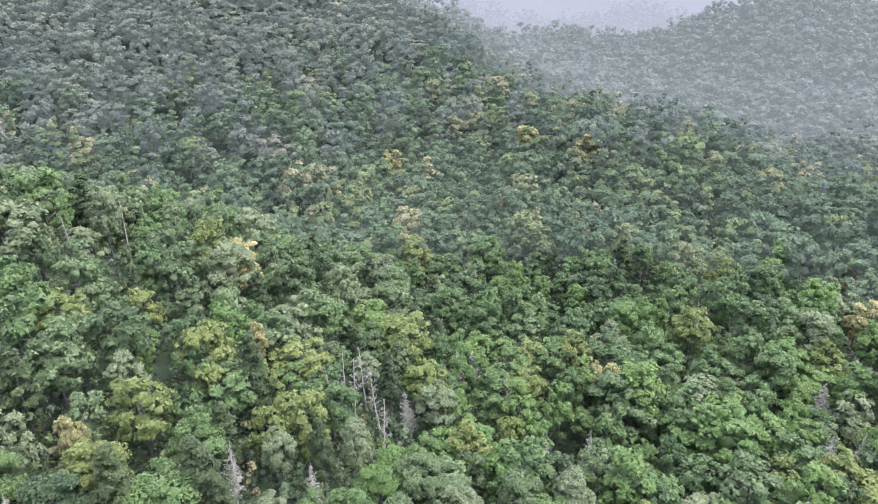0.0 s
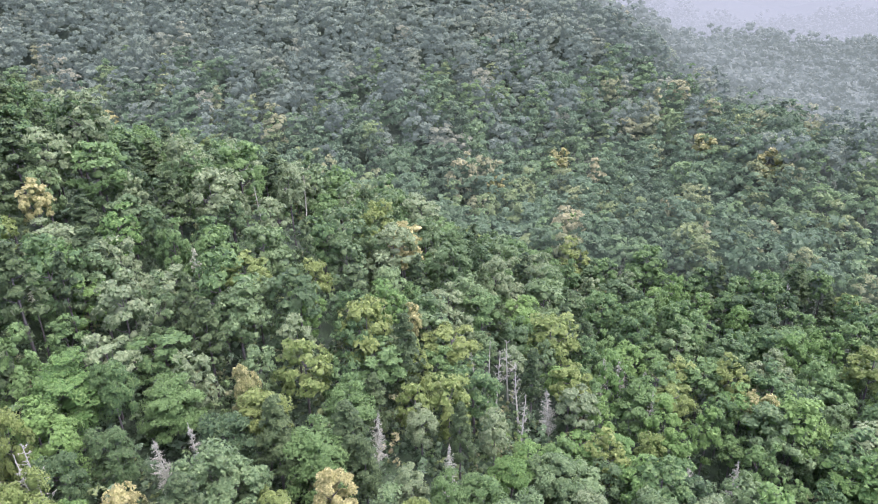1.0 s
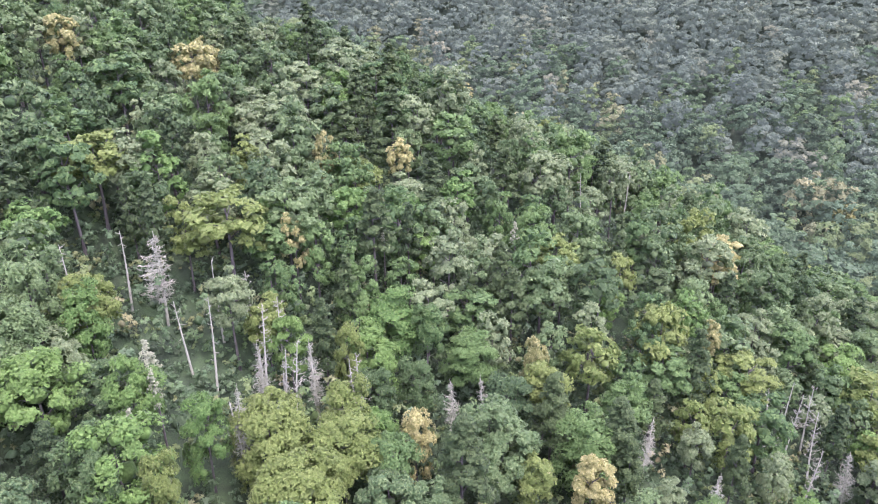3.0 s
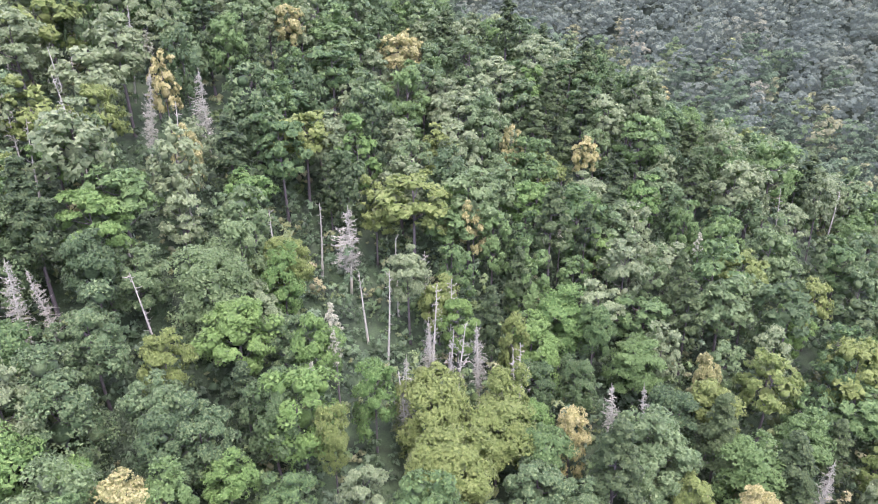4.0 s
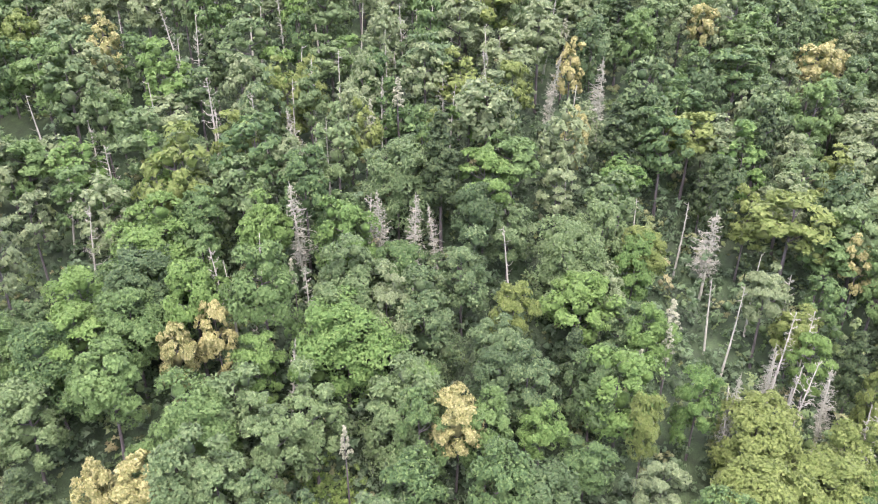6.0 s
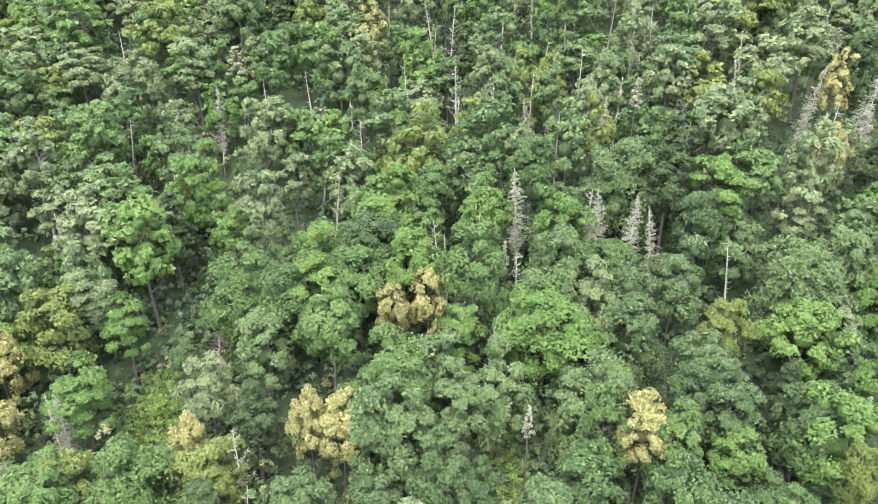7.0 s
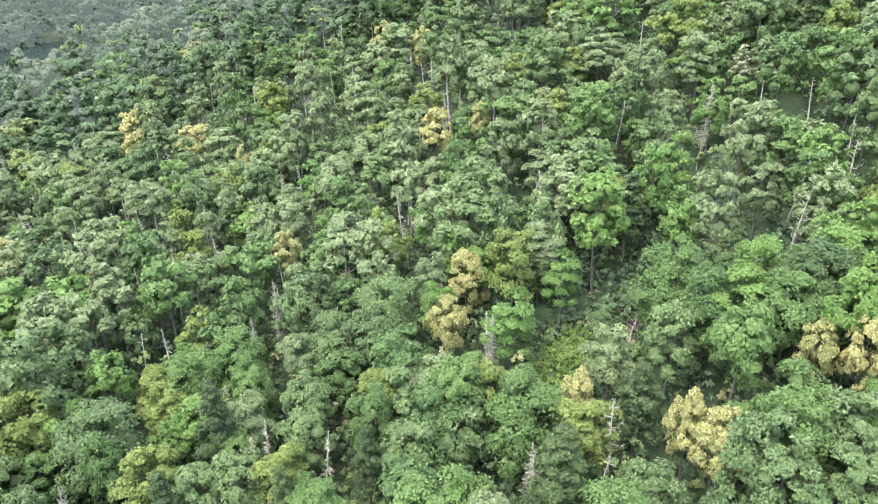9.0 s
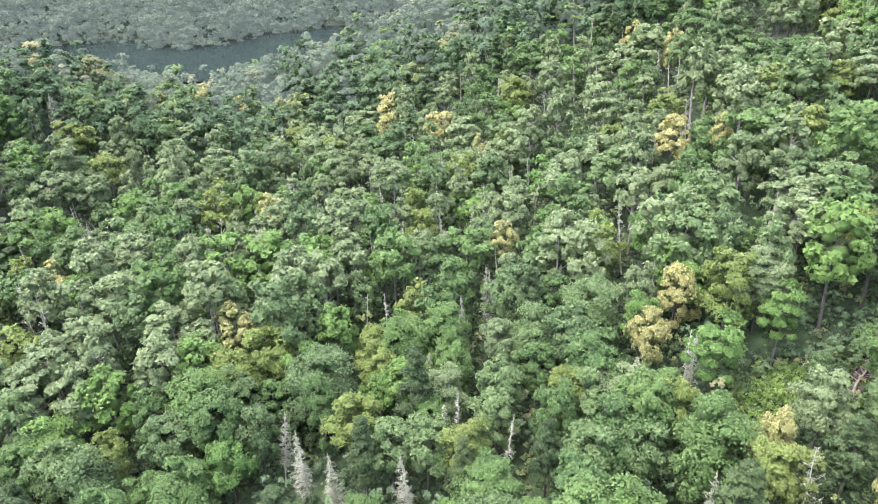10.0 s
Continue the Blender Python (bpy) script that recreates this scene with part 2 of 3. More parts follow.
def unit(v):
    return v / np.maximum(np.linalg.norm(v, axis=-1, keepdims=True), 1e-9)


# a 20-sided ball for the inside of leaf clumps
PHI = (1 + 5 ** 0.5) / 2
ICO_V = unit(np.array([(s * a, t * b, 0) for s, t in ((-1, 1), (1, 1), (-1, -1), (1, -1)) for a, b in ((1, PHI),)]
                      + [(0, s, t * PHI) for s, t in ((-1, 1), (1, 1), (-1, -1), (1, -1))]
                      + [(s * PHI, 0, t) for s, t in ((1, -1), (1, 1), (-1, -1), (-1, 1))], float))


def ico_faces():
    d = np.linalg.norm(ICO_V[:, None] - ICO_V[None], axis=-1)
    edge = np.sort(d[0])[1] * 1.05
    out = []
    for i in range(12):
        for j in range(i + 1, 12):
            for k in range(j + 1, 12):
                if max(d[i, j], d[j, k], d[i, k]) < edge:
                    a, b, c = ICO_V[i], ICO_V[j], ICO_V[k]
                    out.append((i, j, k) if np.dot(np.cross(b - a, c - a), a) > 0 else (i, k, j))
    return np.array(out)


ICO_F = ico_faces()


def leaf_sprays(rng, centres, radii, each, size, flat=0.8, lean=None, rough=0.4, own=0.55, ragged=0.7):
    """Small three-cornered sprays of leaves over the top and sides of each clump. lean: the way in which each clump faces."""
    n = len(centres) * each
    c, r = np.repeat(centres, each, 0), np.repeat(radii, each)[:, None]
    d = rng.normal(size=(n, 3))
    d[:, 2] = np.abs(d[:, 2]) * 1.1 - 0.4
    d = unit(d if lean is None else unit(d) + 0.55 * np.repeat(lean, each, 0))
    p = c + d * r * np.array([1, 1, flat]) * rng.uniform(0.8, 1.15, (n, 1))
    face = d if lean is None else own * d + (1.15 - own) * np.repeat(lean, each, 0)
    face = unit(face + np.array([0, 0, 0.15]))
    normal = unit(face + rng.normal(size=(n, 3)) * rough)
    t = unit(np.cross(normal, rng.normal(size=(n, 3))))
    b = np.cross(normal, t)
    s = size * rng.uniform(0.6, 1.35, (n, 1))
    drop = np.array([0, 0, 1.0]) * s * 0.3
    tri = np.stack([p - t * s * 0.6 - b * s * 0.55, p + t * s * 0.9 - drop, p - t * s * 0.4 + b * s * 0.75], 1)
    shade = unit(face + ragged * (normal - face))
    return tri.reshape(-1, 3), np.arange(3 * n).reshape(-1, 3), np.repeat(shade, 3, 0)


OCT_V = np.array([(1, 0, 0), (-1, 0, 0), (0, 1, 0), (0, -1, 0), (0, 0, 1), (0, 0, -1)], float)
OCT_F = np.array([(0, 2, 4), (2, 1, 4), (1, 3, 4), (3, 0, 4), (2, 0, 5), (1, 2, 5), (3, 1, 5), (0, 3, 5)])


def clump_cores(rng, centres, radii, flat, plain):
    """The inside of each bough: a rough ball, eight-sided where it stays far off."""
    ball, sides = (OCT_V, OCT_F) if plain else (ICO_V, ICO_F)
    n, k = len(centres), len(ball)
    v = ball[None] * rng.uniform(0.75, 1.1, (n, k, 1)) * radii[:, None, None] * np.array([1, 1, flat]) + centres[:, None]
    f = sides[None] + k * np.arange(n)[:, None, None]
    nn = unit(np.broadcast_to(ball[None], (n, k, 3)) + rng.normal(size=(n, k, 3)) * 0.25)
    return v.reshape(-1, 3), f.reshape(-1, 3), nn.reshape(-1, 3)


DEEP = {"round": 2.5, "tall": 3.4, "tier": 2.8, "pine": 4.4}
FLAT = {"round": 0.9, "tall": 1.05, "tier": 0.5, "pine": 0.75}


def bough_layout(rng, shape, boughs):
    """Centres and radii of the boughs of a crown one metre in radius that stands on z = 0."""
    i = (np.arange(boughs) + 0.5) / boughs
    deep = DEEP[shape]
    a = np.arange(boughs) * 2.39996 + rng.uniform(0, 6)
    if shape == "pine":
        z = deep * (0.12 + 0.83 * i)
        reach = (1 - i) ** 0.75 * rng.uniform(0.35, 0.85, boughs)
        return np.stack([reach * np.cos(a), reach * np.sin(a), z], 1), (0.5 - 0.22 * i) * rng.uniform(0.85, 1.15, boughs)
    h = -0.75 + 1.72 * i
    rr = np.sqrt(np.clip(1 - h * np.abs(h) ** 0.6, 0.02, 1)) * np.where(h < -0.3, 0.85, 1.0)
    d = np.stack([rr * np.cos(a), rr * np.sin(a), h], 1) + rng.normal(size=(boughs, 3)) * 0.10
    # two or three main limbs carry the crown out unevenly
    limbs = rng.uniform(0, 2 * np.pi)
    lump = 1 + 0.16 * np.cos(rng.integers(2, 4) * a + limbs) + rng.normal(size=boughs) * 0.10
    d = d * (0.66 * lump)[:, None]
    d[:, 2] = (d[:, 2] / 0.66 * 0.80 + 1) * deep / 2
    return d, 0.37 * rng.uniform(0.68, 1.3, boughs)


def crown_arrays(rng, shape, radius, boughs, clumps, each, spray, plain=False, core=0.6):
    """Boughs round the crown, leaf clumps round each bough, sprays of leaves round each clump. Corners, faces and the leaves' facing."""
    bc, br = bough_layout(rng, shape, boughs)
    n, flat = boughs * clumps, FLAT[shape]
    middle = np.array([0, 0, DEEP[shape] * 0.40])
    out = unit((bc - middle) * np.array([1, 1, 2.0 / DEEP[shape]]))
    c, r, o = np.repeat(bc, clumps, 0), np.repeat(br, clumps), np.repeat(out, clumps, 0)
    d = unit(unit(rng.normal(size=(n, 3))) + 0.65 * o + np.array([0, 0, 0.35]))
    c = c + d * (r * 0.72)[:, None] * np.array([1, 1, flat])
    r = r * rng.uniform(0.40, 0.62, n)
    lean = unit(0.6 * d + 0.85 * o) if plain else unit(0.75 * d + 0.75 * o)
    v1, f1, n1 = leaf_sprays(rng, c * radius, r * radius, each, spray, max(flat, 0.6), lean, 0.5, 0.5 if plain else 0.55, 0.75)
    bc = np.concatenate([bc, [[0, 0, DEEP[shape] * 0.45]]])
    br = np.concatenate([br * core, [0.32]])
    v2, f2, n2 = clump_cores(rng, bc * radius, br * radius, flat, plain)
    return np.concatenate([v1, v2]), np.concatenate([f1, f2 + len(v1)]), np.concatenate([n1, n2])


def limb_arrays(stations, radii, sides=6):
    """A tapering round limb through the stations."""
    stations, radii = np.asarray(stations, float), np.asarray(radii, float)
    run = unit(np.gradient(stations, axis=0))
    ref = np.array([1.0, 0.3, 0.1])
    u = unit(np.cross(run, ref))
    w = np.cross(run, u)
    a = np.arange(sides) * 2 * np.pi / sides
    ring = stations[:, None] + radii[:, None, None] * (np.cos(a)[None, :, None] * u[:, None] + np.sin(a)[None, :, None] * w[:, None])
    n = len(stations)
    f = [(k * sides + i, k * sides + (i + 1) % sides, (k + 1) * sides + (i + 1) % sides, (k + 1) * sides + i) for k in range(n - 1) for i in range(sides)]
    return ring.reshape(-1, 3), np.array(f)


def join(pieces):
    verts, faces, at = [], [], 0
    for v, f in pieces:
        verts.append(v)
        faces.append(np.asarray(f) + at)
        at += len(v)
    return np.concatenate(verts), np.concatenate(faces)


def trunk_arrays(rng, height, girth, limbs=5, spread=2.0, start=0.5):
    z = np.linspace(-1.2, height, 6)
    bend = rng.normal(size=2) * 0.25
    line = np.stack([bend[0] * np.sin(z / height * 2.2), bend[1] * np.sin(z / height * 1.7), z], 1)
    pieces = [limb_arrays(line, girth * np.array([1.35, 1.0, 0.85, 0.7, 0.5, 0.22]))]
    for k in range(limbs):
        s = rng.uniform(start, 0.92)
        root = np.array([np.interp(s * height, z, line[:, j]) for j in range(3)])
        a, out = rng.uniform(0, 2 * np.pi), spread * rng.uniform(0.6, 1.1)
        tip = root + np.array([out * np.cos(a), out * np.sin(a), out * rng.uniform(0.5, 1.0)])
        mid = (root + tip) / 2 + np.array([0, 0, -0.12 * out])
        pieces.append(limb_arrays([root, mid, tip], girth * np.array([0.42, 0.3, 0.1]), 4))
    return join(pieces)


# ---- trees built once; copies share the meshes ----
def live_tree(rng, name, label, category, group, shape, radius, height, leaf, boughs, clumps, each, spray, girth=0.2):
    root = tagged(new(name), label, category, group)
    crown_h = radius * DEEP[shape]
    v, f = trunk_arrays(rng, height - crown_h * 0.25, girth, 6 if each > 20 else 2, radius * 0.6, 0.55)
    part("trunk", mesh_from("trunk", v, f, pale_bark if name == "slender_tree" else bark, True), root)
    v, f, facing = crown_arrays(rng, shape, radius, boughs, clumps, each, spray, False, 0.3 if name == "white_blossom_tree" else 0.46)
    v = v + np.array([0, 0, height - crown_h])
    part("crown", mesh_from("crown", v, f, leaf, True, None, facing), root)
    return root


def dead_tree(rng, name, label, group, height, wood, style):
    """A dead tree: a bare pole, a forked snag, or a spruce shape with drooping twigs."""
    root = tagged(new(name), label, "dead tree", group)
    z = np.linspace(-1.0, height, 7)
    bend = rng.normal(size=2) * 0.4
    line = np.stack([bend[0] * np.sin(z / height * 2), bend[1] * np.sin(z / height * 1.5), z], 1)
    v, f = limb_arrays(line, np.linspace(0.21, 0.04, 7), 6)
    part("trunk", mesh_from("trunk", v, f, wood, True), root)
    pieces = []
    count, low = {"pole": (16, 0.35), "snag": (30, 0.4), "thin": (70, 0.3), "spruce": (210, 0.26)}[style]
    weak = rng.uniform(0, 2 * np.pi)
    for k in range(count):
        s = 1 - (1 - low) * rng.uniform(0.02, 1) ** (0.8 if style == "spruce" else 1.0)
        root_p = np.array([np.interp(s * height, z, line[:, j]) for j in range(3)])
        a = rng.uniform(0, 2 * np.pi)
        way = np.array([np.cos(a), np.sin(a), 0])
        full = np.interp(s, (low, low + 0.12, 0.75, 1.0), (0.45, 1.0, 0.62, 0.1)) * (0.78 + 0.3 * np.cos(a - weak))
        reach = {"pole": rng.uniform(0.3, 1.1), "snag": rng.uniform(0.8, 2.6) * (1.25 - s), "thin": 1.25 * full * rng.uniform(0.4, 1.2), "spruce": 2.7 * full * rng.uniform(0.35, 1.15)}[style]
        lift = {"pole": rng.uniform(-0.2, 0.6), "snag": rng.uniform(0.1, 0.9), "thin": rng.uniform(-0.35, 0.25), "spruce": rng.uniform(-0.35, 0.3)}[style] * reach
        tip = root_p + way * reach + np.array([0, 0, lift])
        mid = root_p + way * reach * 0.5 + np.array([rng.normal() * 0.06, rng.normal() * 0.06, lift * 0.2 - 0.08 * reach])
        pieces.append(limb_arrays([root_p, mid, tip], [0.05, 0.034, 0.012], 3))
        for q in range({"pole": 0, "snag": 4, "thin": 3, "spruce": 7}[style]):
            u = rng.uniform(0.2, 0.98)
            start = root_p + (tip - root_p) * u
            side = np.array([-way[1], way[0], 0]) * rng.choice([-1, 1])
            end = start + (side * rng.uniform(0.3, 0.7) + way * 0.5) * reach * rng.uniform(0.2, 0.5) + np.array([0, 0, rng.uniform(-0.35, 0.22)])
            pieces.append(limb_arrays([start, end], [0.032, 0.014], 3))
    v, f = join(pieces)
    tagged(part("branchwork", mesh_from("branchwork", v, f, wood, True), root), "bare brittle branches and twigs", "", "", "stuff")
    return root


rng = np.random.default_rng(11)
NEAR_GROUP = "broadleaf trees on the slope"


#        name, label, group, foliage, shapes, radius, height
LIVE = {
    "broad": ("broadleaf_tree", "mid-green broadleaf tree with a lumpy domed crown", NEAR_GROUP, broadleaf, ("tall", "round", "tall", "tier"), 3.5, 14.5),
    "mixed": ("mixed_broadleaf_tree", "mid-green leafy tree with a rounded crown", "mixed trees on the slope", broadleaf, ("round", "tall", "tier"), 3.3, 14.5),
    "grey": ("grey_green_tree", "grey-green broadleaf tree with a dense rounded crown", "grey-green trees on the slope", bluish, ("round", "tall", "tall"), 3.5, 14.5),
    "deep": ("dark_green_tree", "deep green broadleaf tree with a full crown", "dark green trees on the slope", deep_leaf, ("round", "tall"), 3.3, 14.5),
    "silver": ("pale_green_tree", "pale silvery-green tree with a loose crown", "pale green trees on the slope", silver_leaf, ("tall", "tier", "round"), 3.2, 14.5),
    "slender": ("slender_tree", "slender tree with a pale bare trunk and a small high crown", "slender trees on the hillside", silver_leaf, ("round", "tall"), 2.85, 15.0),
    "fresh": ("bright_green_tree", "bright fresh-green broadleaf tree in full leaf", "bright green trees", fresh, ("round", "tall", "tier"), 3.6, 14.5),
    "olive": ("yellow_green_tree", "yellow-green broadleaf tree with a rounded crown", "yellow-green trees", olive, ("round", "tall"), 3.4, 14.5),
    "cream": ("blossoming_tree", "tree covered in cream-yellow blossom among green trees", "blossoming trees", cream, ("tall", "round"), 3.2, 15.5),
    "pine": ("pine_tree", "dark olive-green pine with a tall layered crown", "pines on the slope", needles, ("pine",), 2.6, 16.5),
    "white": ("white_blossom_tree", "slender tree with white blossom on the upper twigs", "blossoming trees", pale, ("pine",), 1.15, 14.5),
}
DEAD = {
    "spruce": ("dead_conifer", "dead grey-pink conifer with fine drooping twigs", "dead conifers", 15.4, pink_wood),
    "thin": ("dead_spruce", "thin bleached dead spruce with short drooping twigs", "dead conifers", 14.2, dead_wood),
    "snag": ("dead_snag", "bleached dead tree with bare forked branches", "dead snags", 15.0, dead_wood),
    "pole": ("bare_trunk", "standing bare dead trunk, bleached pale grey", "bare trunks", 14.0, dead_wood),
}
#        how many are built, boughs, clumps, sprays, their size, girth of the crown
TIERS = {"near": (6, 22, 7, 42, 0.235, 1.0), "big": (3, 34, 8, 46, 0.245, 1.38), "lite": (6, 18, 4, 22, 0.37, 1.0)}
BUILT, USED = collections.defaultdict(list), collections.Counter()


def build(kind, tier):
    if kind in DEAD:
        name, label, group, height, wood = DEAD[kind]
        return dead_tree(rng, name, label, group, height, wood, kind)
    name, label, group, leaf, shapes, radius, height = LIVE[kind]
    many, boughs, clumps, each, spray, wide = TIERS[tier]
    shape = shapes[len(BUILT[kind, tier]) % len(shapes)]
    if kind == "white":
        boughs, clumps, each, spray = 20, 3, 14, 0.16
    elif shape == "pine":
        boughs, spray = boughs + 4, spray * 0.9
    return live_tree(rng, name, label, "tree", group, shape, radius * wide * rng.uniform(0.92, 1.08), height * wide ** 0.4 * rng.uniform(0.93, 1.07), leaf, boughs, clumps, each, spray)


def plant(kind, x, y, size=1.0, tall=1.0):
    """Stands a tree of that kind at a place; the first few are built, the rest are copies."""
    tier = "near"
    if kind in LIVE:
        if distance(x, y) > 95:
            tier = "lite"
        elif size > 1.22 and kind not in ("pine", "white"):
            tier, size, tall = "big", size / 1.38, 0.84 + 0.1 * (size < 1.4)
    stock = BUILT[kind, tier]
    lean = (0, 0)
    if kind in DEAD:
        lean, tall = rng.normal(0, 3.5, 2), tall * rng.uniform(0.84, 1.1)
    m = pose(x, y, float(ground(x, y)), lean[0], lean[1], rng.uniform(0, 360)) @ Matrix.Diagonal((size, size, size * tall, 1))
    if len(stock) < (3 if kind in DEAD else TIERS[tier][0]):
        stock.append(build(kind, tier))
        ob = stock[-1]
    else:
        ob = copy_thing(stock[int(rng.integers(len(stock)))], m)
    ob.matrix_basis = m
    USED[kind] += 1
    return ob


def heading(x, y):
    """Degrees to the left of north, from the middle of the path."""
    return np.degrees(np.arctan2(-(x - 4), y + 5))


def distance(x, y):
    return np.hypot(x - 4, y + 5)


# ---- ground and water ----
def ground_sheet():
    radii = np.concatenate([np.arange(0, 160, 5.0), np.arange(160, 660, 9.0), np.geomspace(660, 4500, 30)])
    around = 240
    a = np.arange(around) * 2 * np.pi / around
    x, y = radii[:, None] * np.cos(a), radii[:, None] * np.sin(a)
    v = np.stack([x, y, ground(x, y)], -1).reshape(-1, 3)
    i, j = np.meshgrid(np.arange(len(radii) - 1), np.arange(around), indexing="ij")
    k = (j + 1) % around
    f = np.stack([i * around + j, (i + 1) * around + j, (i + 1) * around + k, i * around + k], -1).reshape(-1, 4)
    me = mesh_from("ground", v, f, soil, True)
    # Far rings of ground take materials that carry haze in colour or emission.
    for far in (haze_lifted_soil, mist_glow_leaf, thick_mist_glow_leaf):
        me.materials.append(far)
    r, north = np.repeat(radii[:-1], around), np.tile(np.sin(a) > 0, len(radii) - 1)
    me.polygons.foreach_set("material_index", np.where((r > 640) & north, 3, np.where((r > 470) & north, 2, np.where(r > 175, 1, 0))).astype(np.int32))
    return tagged(new("ground", me), "dark leaf-littered forest floor of a steep valley", "ground", "", "structure")


ground_sheet()
WATER = 38.0
lake_v = [(-420, -640, WATER), (420, -640, WATER), (420, -345, WATER), (-420, -345, WATER)]
tagged(new("lake", mesh_from("lake", np.array(lake_v), np.array([[0, 1, 2, 3]]), water)), "still dark grey-green lake below the wooded ridge", "lake", "", "structure")

# ---- single trees that stand out: x, y, size ----
BARE = [(-57.6, -62.2, 1.5), (-60.2, -64.4, 1.2)]
GRASS = [(-47.5, -66.5, 4.2), (-52.5, -68, 2.8), (-53.5, -21, 3.4)]
CLEARINGS = GRASS + [(-57.5, -62.5, 2.4), (-61, -65, 1.8), (-66, -69.5, 1.4), (-76.5, -33, 2.0), (31, 162, 3.4), (-16, 104, 2.4)]
CREAM = [(-43, 136, 1.45), (-18, 271, 1.20), (-39, 242, 1.15), (38, 281, 1.55), (59, 265, 1.54), (-33, 108, 0.62), (116, 180, 1.43), (107, 182, 0.88), (105, 146, 1.42), (35, 126, 1.01), (-48, 72, 0.61), (-90, 86, 0.84), (-210, 252, 1.70), (-30, 60, 0.81), (-129, 67, 1.17), (-50, 47, 0.74), (-97, 73, 0.61), (-81, 53, 0.71), (-55, -6, 0.88), (-64, -34, 0.67), (-132, 45, 0.87), (-113, 16, 0.76), (-133, 73, 0.75), (-100, 15, 0.60), (-62, -38, 0.66), (-48, -39, 1.00), (-61, -125, 1.10), (-42, -83, 0.83), (-48, -43, 0.68), (-66, -116, 0.66), (-72, -172, 0.83), (-77, -160, 0.80)]
CREAM_MORE = [(-114, -62, 0.90), (-41.5, -55, 0.71), (-22, -112, 0.81), (-28, -153, 0.79), (22, -146, 1.09), (63, -125, 0.99), (27, -103, 1.13), (36, -231, 1.24), (74, -405, 1.70), (-35, -77, 0.84), (48, -232, 1.25), (-8, -187, 0.88), (-11, -195, 1.33), (-21, -171, 1.19)]
OLIVE = [(-44, 69, 1.08), (-8, 128, 1.60), (-23, 94, 1.26), (-3, 114, 1.21), (5, 99, 1.14), (18, 124, 1.16), (-43, 81, 1.22), (-30, 99, 0.83), (-85, 44, 1.67), (-155, 240, 1.70), (-64, 48, 0.60), (-51, 28, 1.49), (-95, -8, 0.70), (-71, 2, 0.79), (-57, 41, 0.88), (-57, 16, 0.60), (-48, -79, 1.18), (-39, -51, 1.08), (-68, -79, 0.91), (-22, -74, 0.98), (-34, -65, 0.84), (-96, -18, 0.75), (-6, -70, 1.00), (-42, -54, 1.17), (21, -97, 1.20), (-34, -151, 1.12), (-4, -105, 0.98), (4, -91, 1.03), (8, -79, 1.18)]
FRESH = [(54, 106, 1.70), (32, 95, 1.52), (79, 135, 1.48), (11, 96, 1.18), (45, 151, 1.27), (64, 110, 1.28), (97, 180, 1.70), (5, 161, 1.05), (-8, 224, 1.09), (-110, 89, 1.14), (-101, 43, 1.28), (-75, 75, 1.00), (-68, 19, 0.81), (-62, 24, 0.80), (-49, 96, 0.92), (-68, 41, 0.70), (-72, 11, 1.22), (-65, -19, 1.58), (-80, 20, 0.77), (-101, -2, 0.90), (-86, 52, 0.85), (-79, 52, 0.82), (-44, -98, 0.86), (-43, -88, 0.68), (-42, -71, 1.15), (-76, -44, 1.70), (-62, -29, 0.74), (-69, -52, 0.94), (-109, -51, 1.21), (-52, -72, 0.83), (-78, -30, 0.92), (-94, -21, 1.13)]
FRESH_MORE = [(-90, -48, 0.71), (-64, -50, 1.10), (27, -78, 1.01), (10, -102, 1.02), (22, -122, 1.70), (30, -120, 1.70), (13, -122, 1.44), (22, -93, 1.33), (0, -118, 0.98), (-12, -152, 1.37), (33, -97, 1.13), (15, -94, 1.09), (53, -86, 1.37), (46, -93, 1.27), (1, -136, 1.09)]
GREY = [(-55, 84, 1.32), (-48, 96, 1.15), (-26, 127, 1.28), (53, 93, 1.62), (-4, 89, 1.19), (29, 102, 1.17), (-61, 105, 1.10), (-15, 150, 1.34), (-43, 55, 1.63), (-98, 52, 1.15), (-86, 61, 1.24), (-66, 79, 1.01), (-58, -12, 1.27), (-88, -13, 1.29), (-61, 3, 0.97), (-58, -31, 1.14), (-66, 0, 1.00), (-93, -22, 1.09), (-120, 68, 1.41), (-99, 3, 0.92), (-91, 19, 1.13), (-55, -53, 1.05), (-83, -118, 1.27), (-69, -95, 1.07), (-47, -124, 1.34), (-82, -84, 1.14), (-56, -22, 0.98), (-48, -31, 1.05), (-19, -100, 1.09), (-21, -88, 1.23), (-30, -88, 1.24), (-25, -69, 1.09)]
GREY_MORE = [(-39, -40, 0.96), (-53, -26, 0.97), (15, -107, 1.21), (25, -82, 1.40), (-1, -73, 1.08), (-14, -81, 1.03), (-22, -64, 1.13), (-28, -62, 1.03), (44, -109, 1.26), (36, -85, 1.22), (47, -80, 1.35), (4, -74, 1.08)]
